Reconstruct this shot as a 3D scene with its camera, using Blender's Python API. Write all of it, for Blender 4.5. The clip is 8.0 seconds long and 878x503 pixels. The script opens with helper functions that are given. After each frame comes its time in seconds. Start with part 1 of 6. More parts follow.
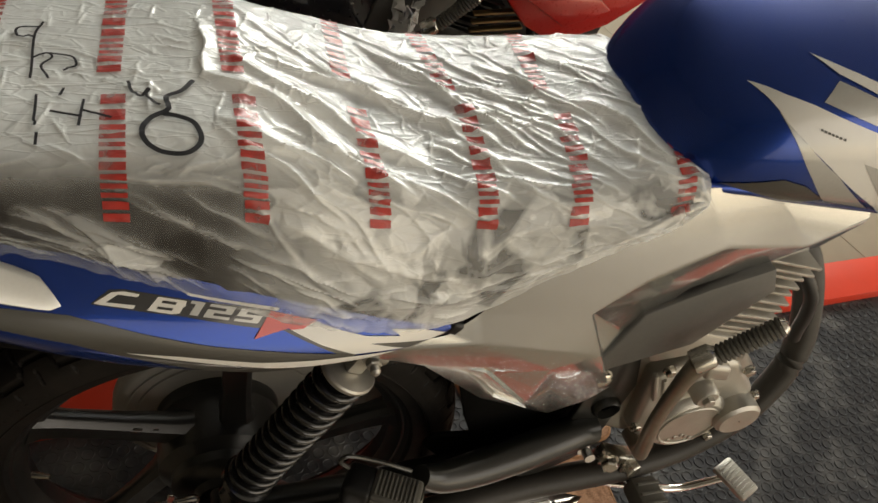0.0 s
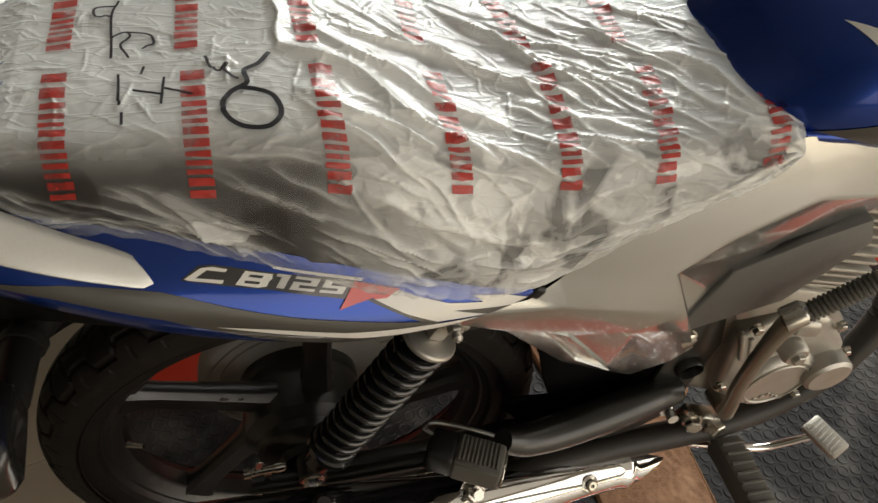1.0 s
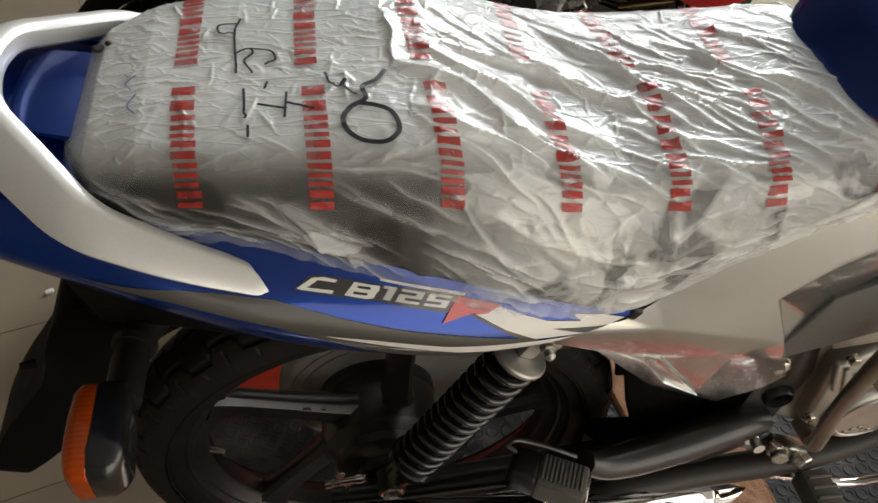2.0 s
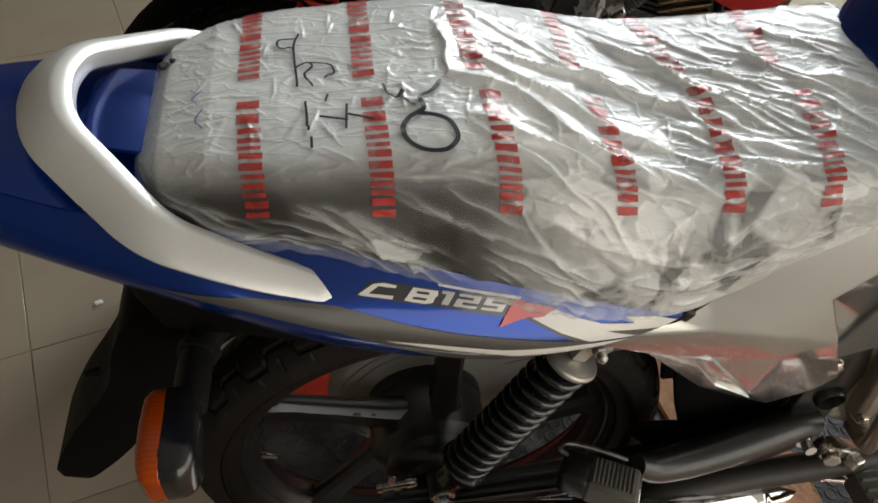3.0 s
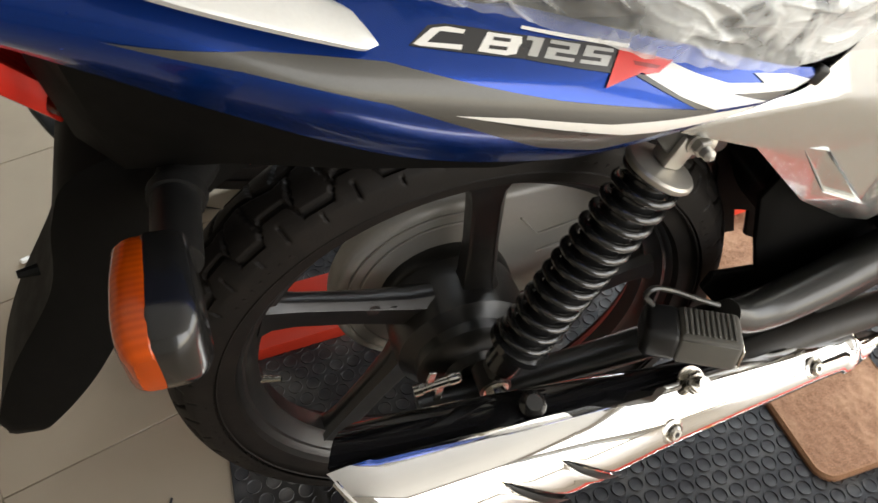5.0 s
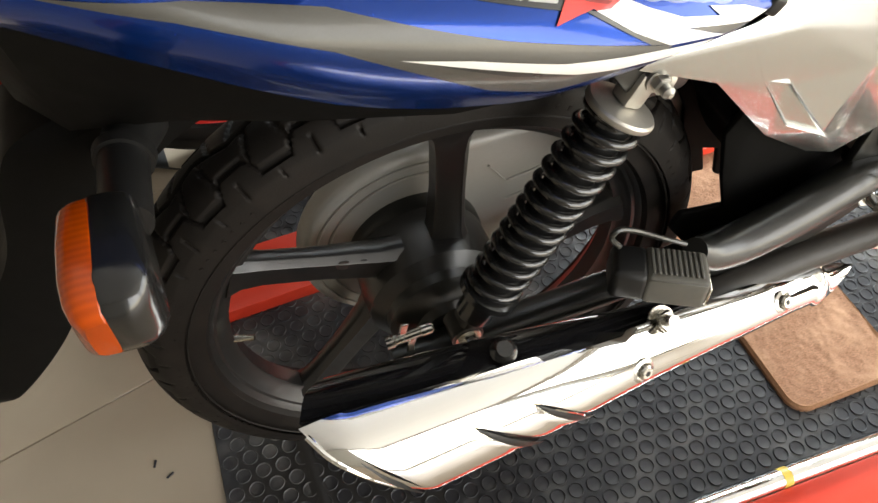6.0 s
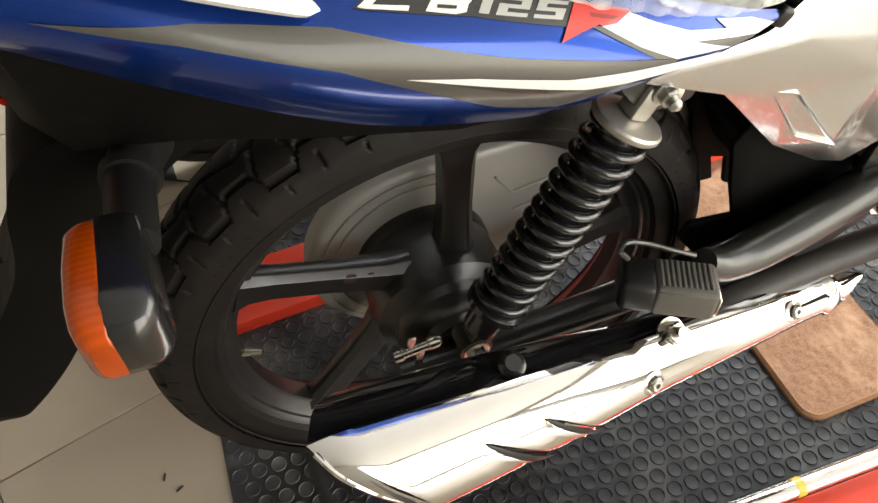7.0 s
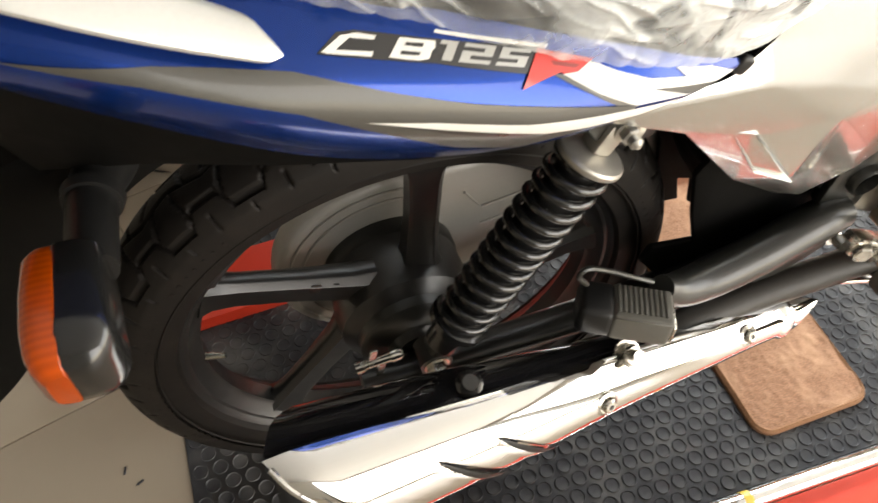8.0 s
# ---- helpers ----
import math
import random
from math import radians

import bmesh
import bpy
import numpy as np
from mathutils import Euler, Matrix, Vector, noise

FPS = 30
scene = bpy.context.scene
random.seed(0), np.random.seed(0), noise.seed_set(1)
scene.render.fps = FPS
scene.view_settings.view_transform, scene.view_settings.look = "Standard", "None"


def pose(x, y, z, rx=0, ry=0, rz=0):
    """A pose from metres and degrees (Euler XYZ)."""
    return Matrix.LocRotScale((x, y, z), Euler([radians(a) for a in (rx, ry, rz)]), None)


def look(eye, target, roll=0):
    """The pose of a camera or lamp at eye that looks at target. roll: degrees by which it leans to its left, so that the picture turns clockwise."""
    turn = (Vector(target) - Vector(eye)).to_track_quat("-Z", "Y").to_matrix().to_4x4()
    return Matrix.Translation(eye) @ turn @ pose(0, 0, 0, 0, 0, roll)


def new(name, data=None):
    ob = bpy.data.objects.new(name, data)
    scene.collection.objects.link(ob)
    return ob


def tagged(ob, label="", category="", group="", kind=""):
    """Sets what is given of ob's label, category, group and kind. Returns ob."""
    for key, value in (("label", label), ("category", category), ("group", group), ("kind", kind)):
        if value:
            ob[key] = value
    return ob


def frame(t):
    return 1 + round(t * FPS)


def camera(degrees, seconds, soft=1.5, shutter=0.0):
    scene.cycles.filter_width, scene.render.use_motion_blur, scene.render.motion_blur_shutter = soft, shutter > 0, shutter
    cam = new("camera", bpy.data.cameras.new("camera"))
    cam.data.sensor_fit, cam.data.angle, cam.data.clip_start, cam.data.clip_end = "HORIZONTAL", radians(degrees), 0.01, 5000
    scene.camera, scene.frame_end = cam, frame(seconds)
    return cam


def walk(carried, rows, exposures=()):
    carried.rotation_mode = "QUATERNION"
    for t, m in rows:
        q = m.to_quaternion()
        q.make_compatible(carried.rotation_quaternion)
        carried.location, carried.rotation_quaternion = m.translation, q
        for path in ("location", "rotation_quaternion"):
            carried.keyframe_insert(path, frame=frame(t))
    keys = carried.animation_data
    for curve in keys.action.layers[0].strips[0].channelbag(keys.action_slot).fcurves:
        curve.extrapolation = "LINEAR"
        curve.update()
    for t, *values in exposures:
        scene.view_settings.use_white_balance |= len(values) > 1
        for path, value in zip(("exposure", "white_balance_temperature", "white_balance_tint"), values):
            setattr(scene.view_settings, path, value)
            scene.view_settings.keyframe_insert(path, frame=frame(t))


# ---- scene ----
cam = camera(60.0, 8.0, shutter=0.3)
PATH = [
    (0, (-0.042, -0.5, 1.207), (0.593, 0.776, -0.195), 17.3),
    (0.5, (-0.045, -0.493, 1.209), (0.515, 0.755, -0.25), 14.6),
    (1, (-0.057, -0.488, 1.198), (0.427, 0.75, -0.295), 11.5),
    (1.5, (-0.077, -0.482, 1.195), (0.344, 0.779, -0.299), 11.4),
    (2.8, (-0.119, -0.492, 1.199), (0.164, 0.858, -0.249), 5.3),
    (3, (-0.121, -0.491, 1.201), (0.165, 0.835, -0.268), 5.5),
    (3.5, (-0.134, -0.49, 1.186), (0.153, 0.712, -0.386), 6.3),
    (4, (-0.153, -0.488, 1.141), (0.202, 0.785, -0.36), 6.4),
    (4.4, (-0.185, -0.444, 1.052), (0.107, 0.801, -0.486), 3.7),
    (4.5, (-0.182, -0.446, 1.022), (0.096, 0.814, -0.506), 3.2),
    (4.7, (-0.193, -0.448, 0.994), (0.136, 0.779, -0.55), 3.7),
    (5, (-0.192, -0.449, 0.985), (0.248, 0.788, -0.524), 3.7),
    (5.2, (-0.177, -0.455, 0.99), (0.279, 0.742, -0.546), 2.6),
    (6.5, (-0.177, -0.449, 0.976), (0.276, 0.676, -0.614), 2.9),
    (7, (-0.174, -0.446, 0.983), (0.263, 0.703, -0.594), 1.6),
    (7.5, (-0.185, -0.44, 0.98), (0.226, 0.691, -0.618), 2.9),
    (8, (-0.158, -0.433, 1.009), (0.325, 0.666, -0.591), 6.3),
]
walk(cam, [(t, look(eye, target, roll)) for t, eye, target, roll in PATH],
     [(0.0, -0.2, 7500, 10), (1.5, -0.1, 7000, 11), (3.2, -0.05, 6700, 10), (4.2, 0.35, 6600, 10), (5.0, 1.1, 6400, 10), (6.5, 1.45, 6550, 8), (8.0, 1.42, 6700, 10)])

# ---- light ----
world = bpy.data.worlds.new("daylight")
scene.world = world
world.use_nodes = True
wn = world.node_tree
sky = wn.nodes.new("ShaderNodeTexSky")
sky.sky_type, sky.sun_disc = "NISHITA", False
sky.sun_elevation, sky.sun_rotation = radians(38), radians(140)
wn.links.new(sky.outputs[0], wn.nodes["Background"].inputs[0])
wn.nodes["Background"].inputs[1].default_value = 0.12


def area_lamp(name, place, target, w, h, watts, colour):
    lamp = bpy.data.lights.new(name, "AREA")
    lamp.shape, lamp.size, lamp.size_y, lamp.energy, lamp.color = "RECTANGLE", w, h, watts, colour
    ob = new(name, lamp)
    ob.matrix_world = look(place, target)
    return ob


# daylight from an unseen shop front and side window; high lamp added as fill
area_lamp("shop_front_daylight", (2.05, -3.16, 1.5), (2.05, 0.0, 1.5), 3.8, 2.9, 54, (1.0, 0.925, 0.80))
area_lamp("side_window_daylight", (4.26, -1.3, 1.5), (0.0, -1.3, 1.5), 3.3, 2.9, 50, (1.0, 0.925, 0.80))
area_lamp("high_window_daylight", (2.2, 3.77, 2.3), (2.2, 0.0, 2.0), 3.1, 1.3, 310, (0.88, 0.96, 1.0))

# ---- materials ----


def nodes_of(name):
    m = bpy.data.materials.new(name)
    m.use_nodes = True
    return m, m.node_tree.nodes, m.node_tree.links, m.node_tree.nodes["Principled BSDF"]


def surface(name, colour, rough=0.5, metal=0.0, vary=0.15, scale=30.0, bump=0.0, bump_scale=200.0, coat=0.0, spec=0.5, rough_vary=0.1,
            stain=None, stain_scale=6.0, stain_amount=0.3, coat_rough=0.05, stretch=(1, 1, 1), piece=0.0):
    m, ns, ln, p = nodes_of(name)
    tc = ns.new("ShaderNodeTexCoord")
    mp = ns.new("ShaderNodeMapping")
    mp.inputs["Scale"].default_value = stretch
    ln.new(tc.outputs["Object"], mp.inputs[0])
    n1 = ns.new("ShaderNodeTexNoise")
    n1.inputs["Scale"].default_value, n1.inputs["Detail"].default_value = scale, 6
    ln.new(mp.outputs[0], n1.inputs["Vector"])
    mix = ns.new("ShaderNodeMix")
    mix.data_type = "RGBA"
    mix.inputs[6].default_value = (*[c * (1 - vary) for c in colour], 1)
    mix.inputs[7].default_value = (*[min(1, c * (1 + vary)) for c in colour], 1)
    ln.new(n1.outputs[0], mix.inputs[0])
    out = mix.outputs[2]
    if stain:
        n2 = ns.new("ShaderNodeTexNoise")
        n2.inputs["Scale"].default_value, n2.inputs["Detail"].default_value = stain_scale, 8
        ln.new(tc.outputs["Object"], n2.inputs["Vector"])
        ramp = ns.new("ShaderNodeMapRange")
        ramp.inputs[1].default_value, ramp.inputs[2].default_value, ramp.inputs[4].default_value = 0.48, 0.75, stain_amount
        ln.new(n2.outputs[0], ramp.inputs[0])
        m2 = ns.new("ShaderNodeMix")
        m2.data_type = "RGBA"
        m2.inputs[7].default_value = (*stain, 1)
        ln.new(ramp.outputs[0], m2.inputs[0])
        ln.new(out, m2.inputs[6])
        out = m2.outputs[2]
    if piece:
        info = ns.new("ShaderNodeObjectInfo")
        hsv = ns.new("ShaderNodeHueSaturation")
        mr = ns.new("ShaderNodeMapRange")
        mr.inputs[3].default_value, mr.inputs[4].default_value = 1 - piece, 1 + piece
        ln.new(info.outputs["Random"], mr.inputs[0])
        ln.new(mr.outputs[0], hsv.inputs["Value"])
        ln.new(out, hsv.inputs["Color"])
        out = hsv.outputs[0]
    ln.new(out, p.inputs["Base Color"])
    p.inputs["Metallic"].default_value = metal
    p.inputs["Specular IOR Level"].default_value = spec
    p.inputs["Coat Weight"].default_value, p.inputs["Coat Roughness"].default_value = coat, coat_rough
    rr = ns.new("ShaderNodeMapRange")
    rr.inputs[3].default_value, rr.inputs[4].default_value = max(0.0, rough - rough_vary), min(1.0, rough + rough_vary)
    n3 = ns.new("ShaderNodeTexNoise")
    n3.inputs["Scale"].default_value, n3.inputs["Detail"].default_value = scale * 0.4, 5
    ln.new(mp.outputs[0], n3.inputs["Vector"])
    ln.new(n3.outputs[0], rr.inputs[0])
    ln.new(rr.outputs[0], p.inputs["Roughness"])
    if bump:
        n4 = ns.new("ShaderNodeTexNoise")
        n4.inputs["Scale"].default_value, n4.inputs["Detail"].default_value = bump_scale, 4
        ln.new(mp.outputs[0], n4.inputs["Vector"])
        b = ns.new("ShaderNodeBump")
        b.inputs["Strength"].default_value, b.inputs["Distance"].default_value = bump, 0.002
        ln.new(n4.outputs[0], b.inputs["Height"])
        ln.new(b.outputs[0], p.inputs["Normal"])
    return m


BLUE = surface("blue_paint", (0.0015, 0.036, 0.25), 0.26, 0.65, 0.02, 900, coat=0.55, coat_rough=0.05, rough_vary=0.03)
SILVER = surface("silver_paint", (0.55, 0.56, 0.545), 0.25, 0.92, 0.05, 900, coat=0.9, coat_rough=0.04, rough_vary=0.03)
RAILMAT = surface("satin_aluminium", (0.72, 0.72, 0.69), 0.38, 0.35, 0.05, 400, bump=0.02, bump_scale=900, coat=0.2, coat_rough=0.2)
GREYPAINT = surface("grey_graphic_film", (0.075, 0.072, 0.064), 0.42, 0.25, 0.08, 700, coat=0.3, coat_rough=0.12)
DARKGREY = surface("grey_plastic", (0.12, 0.118, 0.11), 0.5, 0.1, 0.1, 300, bump=0.05, bump_scale=900)
WHITEFILM = surface("white_graphic_film", (0.78, 0.77, 0.73), 0.3, 0.0, 0.03, 60, coat=0.7)
REDFILM = surface("red_graphic_film", (0.62, 0.03, 0.02), 0.3, 0.0, 0.05, 60, coat=0.7)
DARKRED = surface("dark_red_graphic_film", (0.28, 0.02, 0.015), 0.3, 0.0, 0.05, 60, coat=0.7)
BLACKFILM = surface("black_graphic_film", (0.015, 0.015, 0.016), 0.3, 0.0, 0.1, 60, coat=0.7)
SILVERFILM = surface("silver_graphic_film", (0.42, 0.42, 0.40), 0.32, 0.4, 0.05, 300, coat=0.7)
BLACKPL = surface("black_plastic", (0.009, 0.009, 0.009), 0.40, 0.0, 0.2, 120, bump=0.04, bump_scale=700, stain=(0.025, 0.023, 0.02), stain_scale=14, stain_amount=0.35, spec=0.35)
BLACKGL = surface("black_gloss_paint", (0.010, 0.010, 0.010), 0.22, 0.0, 0.2, 200, coat=0.6, coat_rough=0.1, stain=(0.03, 0.028, 0.025), stain_scale=20, stain_amount=0.3)
PIPEBLK = surface("matt_pipe_black", (0.028, 0.025, 0.021), 0.48, 0.0, 0.2, 150, bump=0.04, bump_scale=600, spec=0.4)
SILBLK = surface("gloss_silencer_black", (0.008, 0.008, 0.009), 0.08, 0.0, 0.2, 200, coat=1.0, coat_rough=0.03, rough_vary=0.02)
BLACKSATIN = surface("black_satin_enamel", (0.014, 0.014, 0.012), 0.36, 0.0, 0.2, 200, coat=0.35, coat_rough=0.2)
RUBBER = surface("tyre_rubber", (0.0085, 0.0070, 0.0060), 0.60, 0.0, 0.2, 90, bump=0.12, bump_scale=500, stain=(0.026, 0.021, 0.017), stain_scale=25, stain_amount=0.4, spec=0.22)
PEGRUB = surface("peg_rubber", (0.10, 0.095, 0.082), 0.55, 0.0, 0.15, 90, bump=0.06, bump_scale=600, spec=0.4)
CHROME = surface("chrome", (0.86, 0.85, 0.83), 0.045, 1.0, 0.02, 40, rough_vary=0.03)
STEEL = surface("zinc_plated_steel", (0.55, 0.53, 0.48), 0.25, 1.0, 0.12, 200, rough_vary=0.12, stain=(0.3, 0.25, 0.17), stain_scale=40, stain_amount=0.4)
DULLSTEEL = surface("dull_steel", (0.30, 0.275, 0.225), 0.38, 0.85, 0.1, 200, bump=0.04, bump_scale=600, stain=(0.2, 0.17, 0.12), stain_scale=30, stain_amount=0.4)
ALLOY = surface("cast_alloy", (0.46, 0.44, 0.395), 0.40, 0.75, 0.08, 200, bump=0.08, bump_scale=900, stain=(0.25, 0.23, 0.19), stain_scale=18, stain_amount=0.35)
WHEELBLK = surface("black_cast_wheel", (0.011, 0.0105, 0.010), 0.36, 0.1, 0.2, 200, coat=0.45, coat_rough=0.22, stain=(0.03, 0.026, 0.022), stain_scale=16, stain_amount=0.35)
CASEGREY = surface("warm_grey_enamel", (0.27, 0.255, 0.23), 0.45, 0.15, 0.05, 200, coat=0.2, coat_rough=0.3, stain=(0.22, 0.2, 0.17), stain_scale=9, stain_amount=0.35)
FENDBLK = surface("matt_black_plastic", (0.0045, 0.0043, 0.004), 0.6, 0.0, 0.2, 150, bump=0.05, bump_scale=900, spec=0.06)
MARKER = surface("marker_ink", (0.012, 0.012, 0.016), 0.4, 0.0, 0.2, 100)
PENINK = surface("faint_pen_ink", (0.10, 0.14, 0.30), 0.4, 0.0, 0.2, 100)
CREAM = surface("cream_tile", (0.31, 0.255, 0.19), 0.22, 0.0, 0.05, 5, stain=(0.23, 0.185, 0.135), stain_scale=7, stain_amount=0.35, piece=0.03, rough_vary=0.1)
GROUT = surface("dirty_grout", (0.23, 0.19, 0.14), 0.8, 0.0, 0.2, 60)
MATRUB = surface("dark_rubber_mat", (0.021, 0.021, 0.024), 0.44, 0.0, 0.2, 40, bump=0.08, bump_scale=500, stain=(0.17, 0.165, 0.155), stain_scale=11, stain_amount=0.7, spec=0.45)
MATDARK = surface("smooth_black_rubber", (0.02, 0.019, 0.018), 0.48, 0.0, 0.2, 30, bump=0.05, bump_scale=300, stain=(0.05, 0.045, 0.04), stain_scale=8, stain_amount=0.5)
CARPET = surface("brown_pile", (0.30, 0.165, 0.100), 0.95, 0.0, 0.6, 220, bump=1.0, bump_scale=420, spec=0.1, stain=(0.48, 0.29, 0.18), stain_scale=22, stain_amount=0.85, stretch=(1, 2.2, 1))
CARPEDGE = surface("brown_stitching", (0.29, 0.155, 0.085), 0.9, 0.0, 0.3, 300, bump=0.8, bump_scale=500, spec=0.1)
REDBOARD = surface("red_painted_board", (0.66, 0.045, 0.018), 0.4, 0.0, 0.06, 20, stain=(0.5, 0.05, 0.03), stain_scale=10, stain_amount=0.3, coat=0.2)
YELLOWTAPE = surface("yellow_tape", (0.62, 0.42, 0.06), 0.45, 0.0, 0.1, 90)
WALLP = surface("beige_wall_paint", (0.22, 0.19, 0.15), 0.8, 0.0, 0.04, 3, bump=0.05, bump_scale=80, stain=(0.18, 0.155, 0.12), stain_scale=1.5, stain_amount=0.3)
CEILP = surface("ceiling_paint", (0.50, 0.50, 0.50), 0.85, 0.0, 0.03, 3)
FRAMEP = surface("grey_window_frame", (0.35, 0.35, 0.34), 0.4, 0.5, 0.05, 20)
FINGOLD = surface("bronze_fins", (0.30, 0.21, 0.10), 0.4, 0.8, 0.1, 200)
WRAP = surface("white_plastic_wrap", (0.75, 0.75, 0.74), 0.25, 0.0, 0.06, 40, bump=0.4, bump_scale=60)
FARRED = surface("red_paint", (0.52, 0.014, 0.008), 0.3, 0.1, 0.08, 600, coat=0.9)
FARBLK = surface("black_paint", (0.008, 0.008, 0.012), 0.3, 0.0, 0.1, 300, coat=0.8)
FARSEAT = surface("black_vinyl", (0.020, 0.016, 0.013), 0.5, 0.0, 0.15, 200, spec=0.25)
REDSPRING = surface("red_spring_enamel", (0.6, 0.03, 0.012), 0.32, 0.0, 0.1, 100, coat=0.4)
PAPER = surface("white_paper_bit", (0.75, 0.73, 0.68), 0.8, 0.0, 0.05, 100)


def lens_material(name, colour):
    m, ns, ln, p = nodes_of(name)
    tc = ns.new("ShaderNodeTexCoord")
    w = ns.new("ShaderNodeTexWave")
    w.bands_direction = "Y"
    w.inputs["Scale"].default_value = 75
    ln.new(tc.outputs["Object"], w.inputs["Vector"])
    mx = ns.new("ShaderNodeMix")
    mx.data_type = "RGBA"
    mx.inputs[6].default_value, mx.inputs[7].default_value = (*[c * 0.8 for c in colour], 1), (*colour, 1)
    ln.new(w.outputs[0], mx.inputs[0])
    ln.new(mx.outputs[2], p.inputs["Base Color"])
    p.inputs["Roughness"].default_value, p.inputs["Transmission Weight"].default_value = 0.14, 0.0
    p.inputs["Coat Weight"].default_value = 0.2
    return m


AMBER = lens_material("amber_lens", (0.45, 0.060, 0.001))
REDLENS = lens_material("red_lens", (0.6, 0.02, 0.01))


def crinkle(ns, ln, tc, strength=0.6):
    """sharp straight creases of stiff film at two sizes, over a soft unevenness, as bump"""
    normal = None
    for scale, wide, dist, power, turn in ((26, 0.08, 0.0022, 0.34, 24), (60, 0.08, 0.0012, 0.40, -18)):
        mp = ns.new("ShaderNodeMapping")
        mp.inputs["Scale"].default_value, mp.inputs["Rotation"].default_value = (0.7, 1.7, 1.7), (0, 0, radians(turn))
        ln.new(tc.outputs["Object"], mp.inputs[0])
        v = ns.new("ShaderNodeTexVoronoi")
        v.feature = "DISTANCE_TO_EDGE"
        v.inputs["Scale"].default_value = scale
        ln.new(mp.outputs[0], v.inputs["Vector"])
        mr = ns.new("ShaderNodeMapRange")
        mr.inputs[2].default_value, mr.inputs[3].default_value, mr.inputs[4].default_value = wide, 1.0, 0.0
        ln.new(v.outputs["Distance"], mr.inputs[0])
        b = ns.new("ShaderNodeBump")
        b.inputs["Strength"].default_value, b.inputs["Distance"].default_value = power * strength, dist
        ln.new(mr.outputs[0], b.inputs["Height"])
        if normal:
            ln.new(normal, b.inputs["Normal"])
        normal = b.outputs[0]
    n = ns.new("ShaderNodeTexNoise")
    n.inputs["Scale"].default_value, n.inputs["Detail"].default_value, n.inputs["Distortion"].default_value = 45, 2, 0.8
    ln.new(tc.outputs["Object"], n.inputs["Vector"])
    b = ns.new("ShaderNodeBump")
    b.inputs["Strength"].default_value, b.inputs["Distance"].default_value = 0.25 * strength, 0.006
    ln.new(n.outputs[0], b.inputs["Height"])
    ln.new(normal, b.inputs["Normal"])
    return b.outputs[0]


